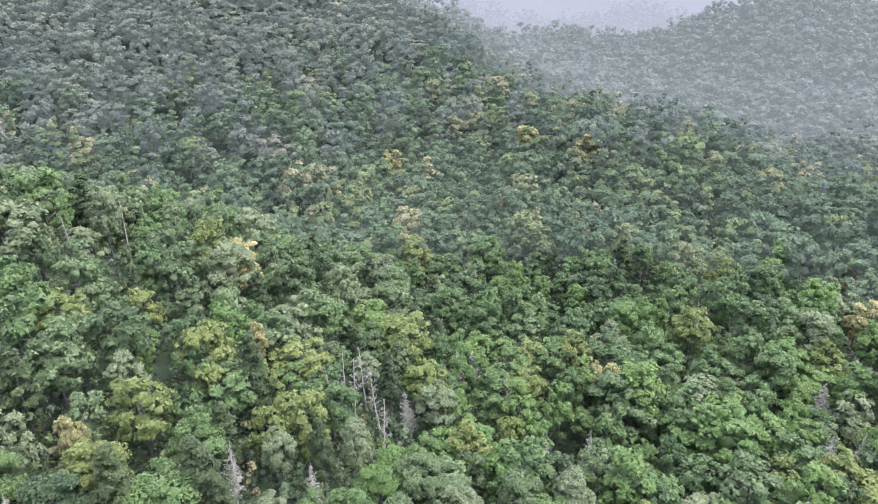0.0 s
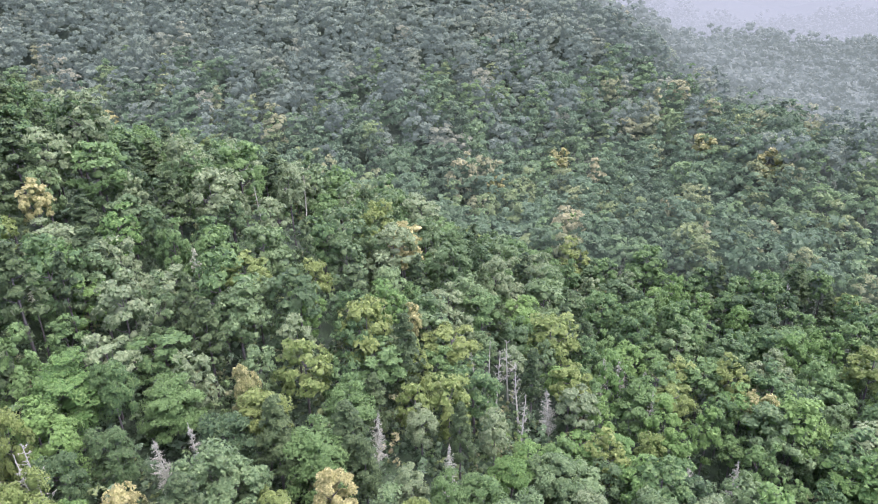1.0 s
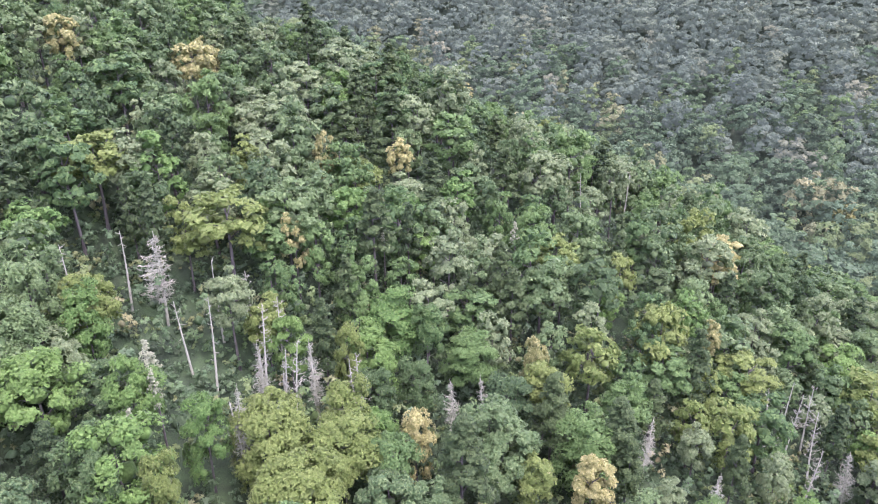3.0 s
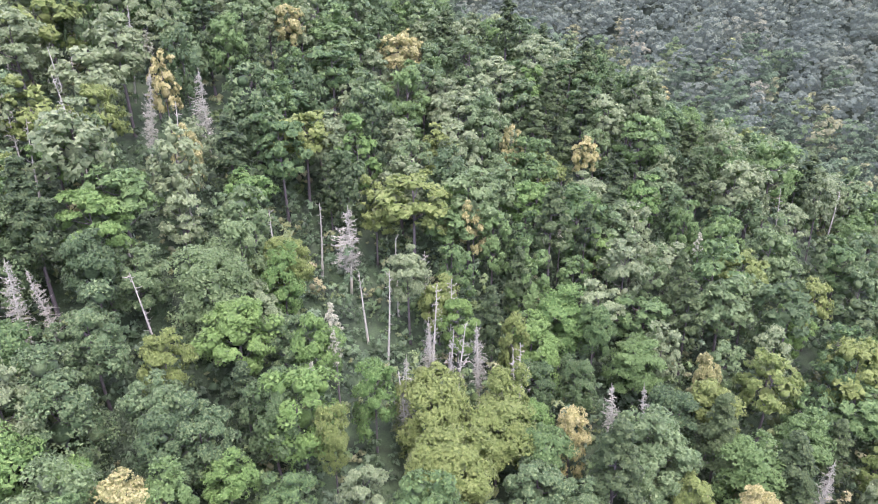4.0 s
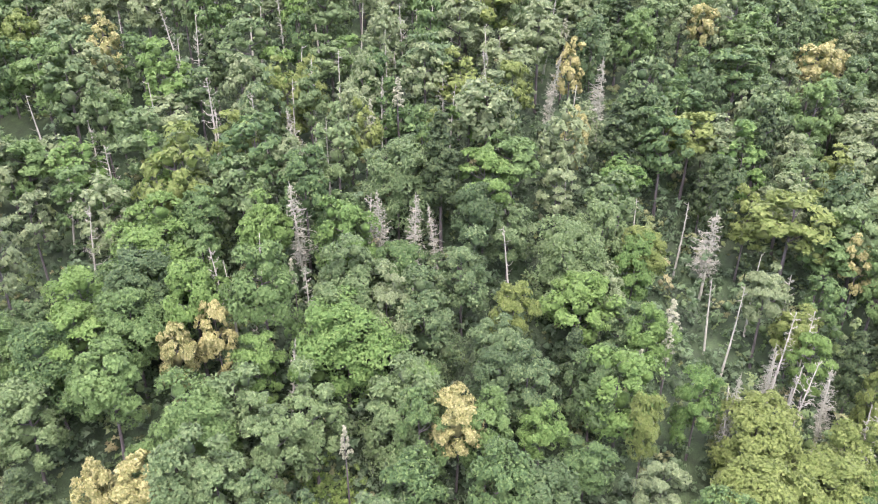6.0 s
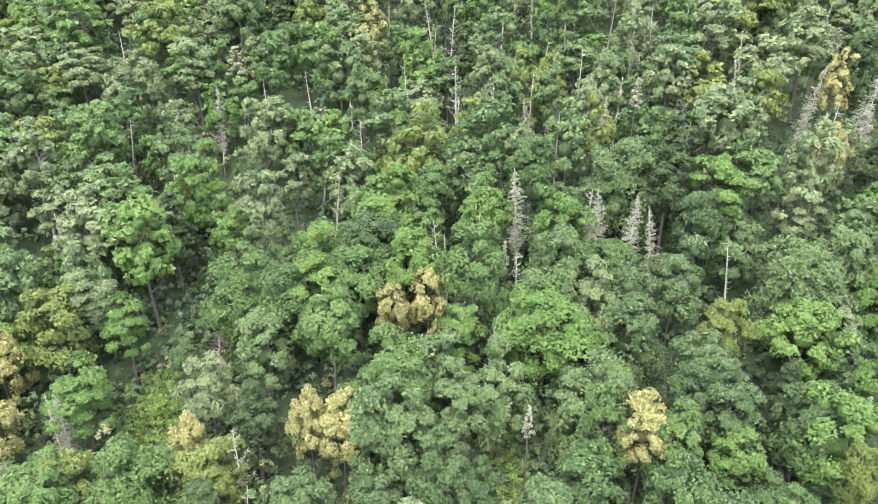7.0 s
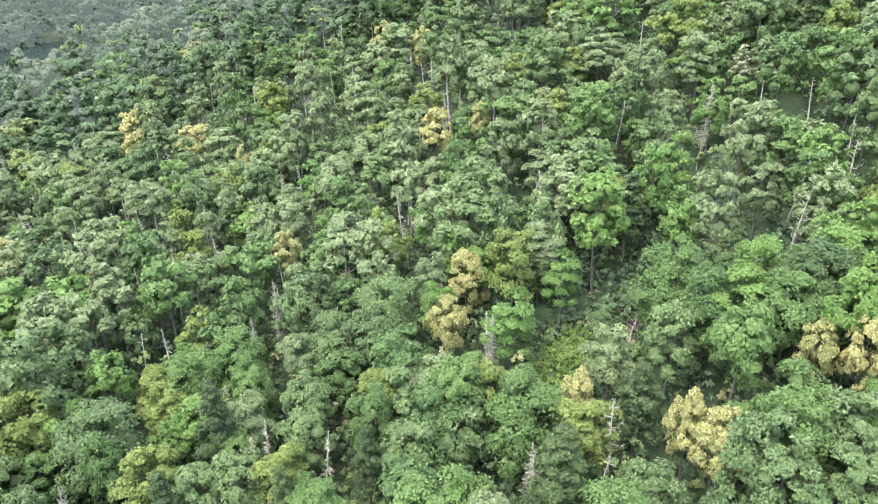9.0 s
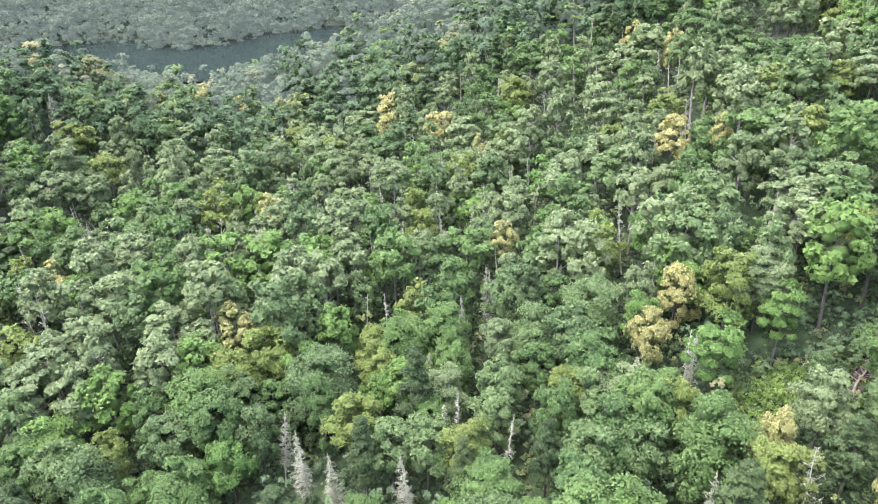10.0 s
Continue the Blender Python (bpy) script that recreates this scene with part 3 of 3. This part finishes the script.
SPRUCE = [(-31, 79, 0.75), (-20, 80, 0.76), (-6, 106, 0.84), (3, 128, 0.73), (12, 131, 0.70), (13, 119, 0.63), (21, 105, 0.63), (30, 109, 0.83), (83, 122, 1.14), (73, 103, 1.01), (76, 102, 0.60), (-66, 35, 0.61), (-51, 57, 0.66), (-61, 28, 0.60), (-86, 33, 1.20), (-47, 59, 0.60), (8, 134, 0.91), (-63, 41, 0.60), (-80, -26, 1.08), (-81, -11, 0.82), (-82, -7, 0.65), (-111, 21, 0.93), (-99, -29, 0.83), (-108, 11, 0.60), (-82, -15, 1.08), (-17, -102, 0.67), (-11, -96, 0.64), (-91, -82, 0.76), (-32, -51, 0.66), (2, -67, 0.75), (16, -75, 0.80), (13, -72, 0.78)]
SPRUCE_MORE = [(9, -88, 0.60), (20, -81, 0.60), (-39, -71, 0.60), (80, -194, 1.23), (36, -142, 1.11), (61, -143, 0.76)]
SNAG = [(-20, 107, 1.03), (-17, 109, 1.04), (-12, 107, 1.04), (-11, 100, 1.03), (-15, 112, 1.04), (69, 162, 1.03), (49, 176, 1.07), (-59, 46, 1.00), (-63, 37, 1.00), (-77, 41, 1.00), (-69, 40, 1.00), (-71, -24, 1.00), (-66, 35, 1.00), (-64, 42, 1.00), (-107, -6, 1.00), (-69, 37, 1.00), (-72, -35, 1.00), (-42, -49, 1.00), (-92, -55, 1.00), (-80, -55, 1.00), (-100, -41, 1.00), (-116, -48, 1.00), (-37, -155, 1.00), (-49, -161, 1.00), (-81, -17, 1.00)]
WHITE = [(-135, 73, 1.15), (-77, 68, 0.78), (-71, 23, 0.99), (-66, 21, 0.77), (-64, 17, 0.74), (-66, 91, 0.74), (-120, 16, 0.94), (-102, -13, 0.96), (-96, -17, 0.62), (-100, -83, 1.51), (-31, -72, 0.78), (-94, -45, 0.85), (-52, -18, 0.60), (-72, -26, 0.60), (-4, -88, 0.66), (-19, -124, 0.73), (-4, -75, 0.60), (46, -253, 1.70)]
POLE = [(-77, 31, 1.00), (-73, 32, 1.00), (-19, 111, 1.04), (-90, 30, 1.00), (-80, 38, 1.00), (-68, 119, 1.03), (-67, 137, 1.05), (-75, -31, 1.00), (-121, -16, 1.00), (-129, -10, 1.00), (-130, -4, 1.00), (-114, -13, 1.00), (-131, -29, 1.00), (-126, -39, 1.00), (-134, -7, 1.00), (-103, -5, 1.00), (-128, -21, 1.00), (-95, -32, 1.00), (-104, 14, 1.00), (-88, 22, 1.00), (-80, 3, 1.00), (-72, -34, 1.00), (-103, -30, 1.00), (-104, -52, 1.00), (-102, -110, 1.00), (-37, -47, 1.00), (-33, -49, 1.00), (-128, -41, 1.00), (-92, -51, 1.00), (-59, -103, 1.00), (-73, -150, 1.00), (-102, -69, 1.00)]
POLE_MORE = [(-97, -75, 1.00), (5, -109, 1.00), (61, -104, 1.00), (25, -182, 1.01), (29, -188, 1.01), (13, -144, 1.00), (43, -142, 1.00), (19, -189, 1.01), (-1, -199, 1.00), (-24, -139, 1.00), (-48, -233, 1.01), (-57, -194, 1.00), (-40, -228, 1.01), (-29, -222, 1.01), (-19, -490, 1.48), (1, -241, 1.01), (33, -169, 1.00), (-12, -175, 1.00), (5, -148, 1.00), (46, -206, 1.02), (-13, -235, 1.01), (-17, -225, 1.01), (-55, -220, 1.00), (-39, -155, 1.00), (-50, -162, 1.00), (66, -154, 1.01), (55, -144, 1.00), (-32, -199, 1.00), (-24, -239, 1.01)]
THIN = [(-62, -26, 1.00), (-60, 28, 1.00), (-65, 37, 1.00), (-59, 45, 1.00), (-39, -72, 1.00), (-15, -139, 1.00), (1, -105, 1.00), (-6, -77, 1.00), (-12, -72, 1.00), (-14, -126, 1.00), (1, -125, 1.00), (-17, -102, 1.00), (6, -193, 1.01), (-1, -155, 1.00), (17, -151, 1.00)]
SINGLE = {"cream": CREAM + CREAM_MORE, "olive": OLIVE, "fresh": FRESH + FRESH_MORE, "grey": GREY + GREY_MORE, "spruce": SPRUCE + SPRUCE_MORE, "snag": SNAG, "white": WHITE, "pole": POLE + POLE_MORE, "thin": THIN}
TAKEN, FRONT = [], []
for kind, spots in SINGLE.items():
    for px, py, size in spots:
        crown = kind in ("cream", "olive", "fresh", "grey")
        if crown and any(a != px and math.hypot(px - a, py - b) < 2.2 * (size + c) for a, b, c in TAKEN if c != 0.5):
            continue
        plant(kind, px, py, size, 1 / size if size < 1 else size ** -0.6)
        TAKEN.append((px, py, size if crown else 0.5))
        if not crown and kind != "white":
            reach = math.hypot(px - 4, py + 5)
            # Gap on the camera's side, so that the dead tree is seen.
            for step, gap in ((3.2, 0.8), (5.6, 0.2)) if kind == "spruce" else ((2.6, 0.4),):
                FRONT.append((px - (px - 4) / reach * step, py - (py + 5) / reach * step, gap))


# ---- the woods: one tree a cell, thinned round the single trees and, for the view, before dead ones ----
def scatter(spacing, inside, seed, loose=0.34):
    r = np.random.default_rng(seed)
    reach = 900
    n = int(2 * reach / spacing)
    i, j = np.meshgrid(np.arange(n), np.arange(int(n * 1.155)), indexing="ij")
    x = (i + 0.5 * (j % 2)) * spacing - reach + r.uniform(-loose, loose, i.shape) * spacing
    y = j * spacing * 0.866 - reach + r.uniform(-loose, loose, i.shape) * spacing
    x, y = x.ravel(), y.ravel()
    keep = inside(x, y)
    return x[keep], y[keep]


def in_view(x, y, margin=0):
    h = heading(x, y)
    return (h > -50 - margin) | (h < -138 + margin)


def free(x, y, gap):
    out = np.ones(len(x), bool)
    for px, py, ps in TAKEN + FRONT:
        out &= np.hypot(x - px, y - py) > gap + 1.6 * ps
    return out


def open_ground(x, y, edge=1.5):
    out = np.ones(len(x), bool)
    for cx, cy, cr in CLEARINGS:
        out &= np.hypot(x - cx, y - cy) > cr + edge
    return out


def sight_kept(x, y):
    """Away from the openings and from strips towards the path, cleared so that the camera sees them."""
    out = open_ground(x, y, 2.2)
    for cx, cy, cr in CLEARINGS:
        for step in (4.0, 7.0):
            reach = math.hypot(cx - 4, cy + 5)
            out &= np.hypot(x - cx + (cx - 4) / reach * step, y - cy + (cy + 5) / reach * step) > cr * 0.7 + 1.0
    return out


def merged_woods(name, label, x, y, seed, leaf, templates, spread=(0.95, 1.65), sink=0.0):
    """Woods too many to count, as one sheet of joined crowns."""
    r = np.random.default_rng(seed)
    z = ground(x, y) - sink
    pick = r.integers(0, len(templates), len(x))
    verts, tris, tint, facing, at = [], [], [], [], 0
    for k, (v, f3, n3) in enumerate(templates):
        w = np.flatnonzero(pick == k)
        if not len(w):
            continue
        a, s = r.uniform(0, 2 * np.pi, len(w)), r.uniform(*spread, len(w))
        c, q = np.cos(a) * s, np.sin(a) * s
        vx = c[:, None] * v[None, :, 0] - q[:, None] * v[None, :, 1] + x[w][:, None]
        vy = q[:, None] * v[None, :, 0] + c[:, None] * v[None, :, 1] + y[w][:, None]
        vz = (0.5 + 0.5 * s * r.uniform(0.72, 1.32, len(w)))[:, None] * v[None, :, 2] + z[w][:, None]
        verts.append(np.stack([vx, vy, vz], -1).reshape(-1, 3))
        ca, sa = np.cos(a)[:, None], np.sin(a)[:, None]
        facing.append(np.stack([ca * n3[:, 0] - sa * n3[:, 1], sa * n3[:, 0] + ca * n3[:, 1], np.broadcast_to(n3[:, 2], (len(w), len(v)))], -1).reshape(-1, 3))
        step = at + len(v) * np.arange(len(w))[:, None, None]
        tris.append((f3[None] + step).reshape(-1, 3))
        tint.append(np.repeat(r.uniform(0, 1, len(w)), len(v)))
        at += len(v) * len(w)
    me = mesh_from(name, np.concatenate(verts), np.concatenate(tris), leaf, True, np.concatenate(tint), np.concatenate(facing))
    return tagged(new(name, me), label, "woods", "", "stuff")


def crown_template(rng, shape, radius, height, boughs, clumps, each, spray, core=0.8):
    v, f, facing = crown_arrays(rng, shape, radius, boughs, clumps, each, spray, True, core)
    return v + np.array([0, 0, height - radius * DEEP[shape]]), f, facing


MIDDLE, FAR = 196, 345


def dry(x, y):
    return (ground(x, y) > WATER + 1) | (y > -270)


def seen_side(x, y):
    """The slopes that face the path, on the near side of the crests."""
    return (x > -215) & ~((y < -262) & (x < 60)) & ~((x < -120) & (y < -205))


def mountain_side(x, y):
    """The face of the mountain, up to just behind its crest."""
    crest = np.interp(x, (-420, -150, -7, 28, 55, 93, 112), (540, 440, 380, 344, 305, 269, 240))
    return (y > 200) & (x < 105) & (y < crest + 14) & (distance(x, y) < 540) & (heading(x, y) < 68)


def inner(x, y):
    """How near the woods come under the camera's view."""
    return np.interp(heading(x, y) % 360, (0, 35, 60, 85, 125, 150, 222, 310, 360), (51, 49, 44, 39, 40, 48, 50, 51, 51))


def mixture(u, x, y):
    """Which kind of tree: pines on the spur, leafier kinds on the hillside and valley floor; paler, greyer kinds
    farther off stand in for haze.
    """
    shares = (("broad", 0.20), ("mixed", 0.17), ("grey", 0.17), ("deep", 0.13), ("silver", 0.09), ("fresh", 0.10), ("olive", 0.08), ("pine", 0.06))
    # Paler kinds from here outwards, in place of the brightening by haze.
    if distance(x, y) > 92:
        shares = (("broad", 0.14), ("mixed", 0.10), ("grey", 0.22), ("deep", 0.01), ("silver", 0.32), ("fresh", 0.11), ("olive", 0.08), ("pine", 0.02))
    if x < -20 and y > 20:
        shares = (("pine", 0.15), ("broad", 0.16), ("deep", 0.06), ("grey", 0.20), ("mixed", 0.12), ("silver", 0.15), ("fresh", 0.06), ("olive", 0.10))
    if y < -85 and x > -75 and distance(x, y) > 100:
        shares = (("slender", 0.42), ("grey", 0.16), ("silver", 0.12), ("broad", 0.10), ("olive", 0.07), ("mixed", 0.08), ("fresh", 0.05))
    if x > 0 and y > 60:
        shares = (("broad", 0.22), ("mixed", 0.18), ("fresh", 0.17), ("grey", 0.14), ("olive", 0.09), ("deep", 0.10), ("silver", 0.10))
    # Few vivid kinds this far north, as haze would mute them.
    elif distance(x, y) > 128 and y > 20:
        shares = (("grey", 0.24), ("deep", 0.09), ("broad", 0.18), ("silver", 0.20), ("pine", 0.11), ("mixed", 0.11), ("fresh", 0.02), ("olive", 0.05))
        if x < -60:
            shares = (("pine", 0.20),) + shares[:4] + shares[5:]
    for kind, share in shares:
        u -= share
        if u < 0:
            return kind
    return "mixed"


x, y = scatter(7.15, lambda x, y: (distance(x, y) < MIDDLE) & (distance(x, y) > inner(x, y)) & in_view(x, y) & seen_side(x, y), 3)
keep = free(x, y, 1.6) & sight_kept(x, y)
x, y = x[keep], y[keep]
order = np.argsort(distance(x, y))
mixer = np.random.default_rng(5)
rest_x, rest_y = [], []
for px, py in zip(x[order], y[order]):
    kind = mixture(mixer.uniform(), px, py)
    if USED[kind] > 292:
        kind = min(("broad", "mixed", "grey", "deep", "silver", "fresh", "olive", "pine"), key=lambda k: USED[k])
    if USED[kind] > 292:
        rest_x.append(px), rest_y.append(py)
        continue
    size = 0.80 + 0.70 * mixer.uniform(0, 1) ** 1.4
    plant(kind, px, py, size, mixer.uniform(0.80, 1.22) * size ** -0.6)

# bleached trunks that stand among the slender trees of the hillside
x, y = scatter(13.2, lambda x, y: (distance(x, y) > 102) & (distance(x, y) < 232) & (y < -70) & (x > -85) & (x < 75) & seen_side(x, y), 61, 0.5)
for k, (px, py) in enumerate(zip(x, y)):
    plant(("thin", "pole", "snag")[k % 3], px, py, mixer.uniform(0.95, 1.14))

x, y = scatter(12.5, lambda x, y: (distance(x, y) > 98) & (distance(x, y) < 172) & (y > -62) & (y < 16) & (x < -80), 63, 0.5)
for k, (px, py) in enumerate(zip(x, y)):
    plant(("pole", "thin", "pole", "snag")[k % 4], px, py, mixer.uniform(0.92, 1.12))

slope_templates = [crown_template(rng, s, 3.7, 14.8, 13, 3, 13, 0.56, 0.42) for s in ("tall", "round", "tall", "tier", "pine", "round", "tall")]
far_templates = [crown_template(rng, s, 4.3, 14.5, 7, 2, 7, 1.0, 0.6) for s in ("round", "tall", "round", "tall")]
shore_templates = [crown_template(rng, s, 4.3, 14.5, 12, 3, 9, 0.62, 0.45) for s in ("round", "tall", "round")]
hidden_templates = [crown_template(rng, s, 4.3, 14.5, 5, 1, 6, 1.3, 0.9) for s in ("round", "tall")]
if rest_x:
    merged_woods("hillside_woods", "dense mixed green woods on the hillside", np.array(rest_x), np.array(rest_y), 21, woods_leaf, slope_templates)
x, y = scatter(8.1, lambda x, y: (y > 0) & (distance(x, y) >= MIDDLE) & ((distance(x, y) < FAR) | mountain_side(x, y)) & in_view(x, y) & (seen_side(x, y) | mountain_side(x, y)), 12)
south_x, south_y = scatter(6.5, lambda x, y: (y <= 0) & (distance(x, y) >= MIDDLE) & (distance(x, y) < FAR) & in_view(x, y) & seen_side(x, y) & dry(x, y), 16)
x, y = np.concatenate([x, south_x]), np.concatenate([y, south_y])
keep = free(x, y, 1.3) & open_ground(x, y, 3.6)
x, y = x[keep], y[keep]
north = y > 60
# Odds of the haze-coloured foliage grow with height and distance.
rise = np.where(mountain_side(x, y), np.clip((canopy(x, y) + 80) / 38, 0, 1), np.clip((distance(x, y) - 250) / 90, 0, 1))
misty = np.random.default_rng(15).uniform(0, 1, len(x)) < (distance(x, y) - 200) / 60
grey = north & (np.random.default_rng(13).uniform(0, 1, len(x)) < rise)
merged_woods("backdrop_mountain_woods", "dense woods on the mountain slope, haze put into their colour and glow", x[grey], y[grey], 25, hazed_slope_leaf, slope_templates, (1.1, 1.8))
merged_woods("backdrop_foothill_woods", "leafy green woods at the foot of the mountain, faint haze put in as glow", x[north & ~grey], y[north & ~grey], 28, hazed_foothill_leaf, slope_templates, (1.1, 1.75))
merged_woods("ridge_woods", "green woods on the wooded ridge above the lake", x[~north & ~misty], y[~north & ~misty], 26, woods_leaf, slope_templates)
merged_woods("backdrop_crest_woods", "woods along the crest of the ridge, haze put into their colour and glow", x[~north & misty], y[~north & misty], 33, hazed_slope_leaf, slope_templates)
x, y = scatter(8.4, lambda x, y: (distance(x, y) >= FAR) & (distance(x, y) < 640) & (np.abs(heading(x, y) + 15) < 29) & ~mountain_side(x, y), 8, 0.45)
merged_woods("backdrop_hill_woods", "woods on far hills, thick mist put in as a pale glow", x, y, 23, mist_glow_leaf, far_templates, (1.1, 2.1))
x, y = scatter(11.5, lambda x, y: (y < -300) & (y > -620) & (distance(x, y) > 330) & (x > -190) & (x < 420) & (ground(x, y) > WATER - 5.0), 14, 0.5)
merged_woods("backdrop_shore_woods", "grey-green woods on the far shore of the lake, haze put in as glow", x, y, 29, hazed_shore_leaf, shore_templates, (1.5, 2.3), 5.0)
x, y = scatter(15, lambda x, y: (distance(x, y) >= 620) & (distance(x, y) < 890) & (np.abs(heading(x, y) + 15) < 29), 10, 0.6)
merged_woods("backdrop_far_woods", "farthest woods, almost lost in mist put in as glow", x, y, 27, thick_mist_glow_leaf, far_templates, (1.4, 2.0))
x, y = scatter(9.0, lambda x, y: ((distance(x, y) < 240) & (distance(x, y) >= 78) & ~in_view(x, y)) | ((distance(x, y) < FAR) & in_view(x, y) & ~seen_side(x, y) & dry(x, y)), 9)
merged_woods("woods_behind", "green woods on the slopes behind the crests", x, y, 24, woods_leaf, hidden_templates, (0.9, 1.4))
x, y = scatter(7.2, lambda x, y: (distance(x, y) < 78) & (~in_view(x, y) | (distance(x, y) <= inner(x, y))), 19)
merged_woods("woods_below", "mixed green woods on the valley side below", x, y, 34, woods_leaf, slope_templates, (0.85, 1.35))
x, y = scatter(4.8, lambda x, y: (distance(x, y) < MIDDLE + 12) & (distance(x, y) > inner(x, y)) & in_view(x, y) & seen_side(x, y), 31)
keep = open_ground(x, y)
x, y = x[keep], y[keep]
shrub_templates = [crown_template(rng, s, 2.2, h, 4, 3, 7, 0.36, 0.34) for s, h in (("round", 4.2), ("round", 6.0), ("tall", 8.2))]
merged_woods("undergrowth", "low green shrubs and saplings under the trees", x, y, 32, woods_leaf, shrub_templates, (0.7, 1.35))

x, y = scatter(2.2, lambda x, y: (distance(x, y) < 118) & (distance(x, y) > inner(x, y)) & in_view(x, y) & seen_side(x, y), 35, 0.5)
dense_x, dense_y = scatter(1.15, lambda x, y: (distance(x, y) < 128) & ~sight_kept(x, y), 37, 0.5)
x, y = np.concatenate([x, dense_x]), np.concatenate([y, dense_y])
keep = np.min([np.hypot(x - cx, y - cy) - cr for cx, cy, cr in BARE + GRASS], 0) > 0
fern_templates = [crown_template(rng, "round", 1.35, h, 4, 2, 7, 0.30, 0.4) for h in (1.2, 1.8, 2.4)]
merged_woods("ground_cover", "ferns, brambles and seedlings covering the forest floor", x[keep], y[keep], 36, woods_leaf, fern_templates, (0.7, 1.35))


# ---- openings in the woods: grass, fallen wood ----
def meadow():
    r = np.random.default_rng(41)
    spots = np.concatenate([np.stack([cx + q * np.cos(a), cy + q * np.sin(a)], 1)
                            for cx, cy, cr in CLEARINGS
                            for n in [int(26 * cr * cr)]
                            for q, a in [(cr * 1.15 * np.sqrt(r.uniform(0, 1, n)), r.uniform(0, 2 * np.pi, n))]])
    keep = np.min([np.hypot(spots[:, 0] - cx, spots[:, 1] - cy) - cr for cx, cy, cr in BARE], 0) > 0.2
    spots = spots[keep]
    c = np.column_stack([spots, ground(spots[:, 0], spots[:, 1]) + 0.15])
    v, f, facing = leaf_sprays(r, c, np.full(len(c), 0.38), 9, 0.26, 0.8)
    me = mesh_from("meadow_grass", v, f, meadow_leaf, True, np.repeat(r.uniform(0, 1, len(c)), 27), facing)
    return tagged(new("meadow_grass", me), "rank yellow-green grass and weeds in clearings", "grass", "", "stuff")


def bare_soil():
    """Freshly torn brown earth where a tree came down, a low uneven mound."""
    r = np.random.default_rng(47)
    verts, faces = [], []
    for cx, cy, cr in BARE:
        rings, around, at = 7, 22, len(verts)
        edge = cr * (1.15 + 0.2 * np.sin(np.arange(around) * 2 * np.pi / around * 3 + r.uniform(0, 6)) + r.normal(size=around) * 0.08)
        for i in range(rings + 1):
            for j in range(around):
                a, q = j * 2 * np.pi / around, edge[j] * i / rings
                px, py = cx + q * math.cos(a), cy + q * math.sin(a)
                lump = (0.22 + r.uniform(0, 0.22)) if i < rings else -0.4
                verts.append((px, py, float(ground(px, py)) + lump))
        for i in range(rings):
            for j in range(around):
                k = (j + 1) % around
                faces.append((at + i * around + j, at + (i + 1) * around + j, at + (i + 1) * around + k, at + i * around + k))
    return tagged(new("bare_soil", mesh_from("bare_soil", np.array(verts), np.array(faces), torn_earth, True)), "torn red-brown earth on the slope", "bare soil", "", "structure")


def fallen_tree(x, y, turn, length, wood, label):
    r = np.random.default_rng(int(length * 10))
    root = tagged(new("fallen_tree"), label, "fallen tree", "fallen trees")
    z = np.linspace(0, length, 6)
    far_x, far_y = x + length * math.cos(radians(turn)), y + length * math.sin(radians(turn))
    steep = (float(ground(far_x, far_y)) - float(ground(x, y))) / length
    line = np.stack([z, 0.2 * np.sin(z), 0.55 + (steep + 0.06) * z], 1)
    v, f = limb_arrays(line, np.linspace(0.22, 0.06, 6), 6)
    part("trunk", mesh_from("trunk", v, f, wood, True), root)
    pieces = []
    for k in range(22):
        p = line[1] + (line[5] - line[1]) * r.uniform(0, 1)
        d = np.array([r.uniform(-0.2, 0.9), r.normal() * 0.9, r.uniform(-0.1, 0.9)]) * r.uniform(0.6, 1.6)
        pieces.append(limb_arrays([p, p + d * 0.5 + np.array([0, 0, 0.1]), p + d], [0.06, 0.04, 0.015], 3))
    v, f = join(pieces)
    tagged(part("branchwork", mesh_from("branchwork", v, f, wood, True), root), "bare brittle branches and twigs", "", "", "stuff")
    root.matrix_basis = pose(x, y, float(ground(x, y)), 0, 0, turn)
    return root


meadow()
x, y = scatter(2.1, lambda x, y: ~open_ground(x, y), 43, 0.5)
keep = np.min([np.hypot(x - cx, y - cy) - cr for cx, cy, cr in BARE], 0) > 0.6
x, y = x[keep], y[keep]
weed_templates = [crown_template(rng, s, 1.3, h, 4, 3, 7, 0.24) for s, h in (("round", 1.4), ("round", 2.0), ("round", 2.6))]
merged_woods("clearing_shrubs", "low yellow-green shrubs and saplings filling clearings", x, y, 44, meadow_leaf, weed_templates, (0.5, 1.3))
bare_soil()
fallen_tree(-57.2, -61.9, 217, 5.6, weathered, "fallen uprooted tree lying on torn brown earth")
plant("grey", -54.0, -65.0, 0.55)
fallen_tree(-77, -29, 320, 5.0, dead_wood, "fallen bleached trunk lying among grass")
fallen_tree(-17, 98, 70, 5.5, rust_wood, "broken red-brown tree with splintered branches")
fallen_tree(-19, 96, 140, 4.5, dead_wood, "pale broken trunk leaning in a gap")
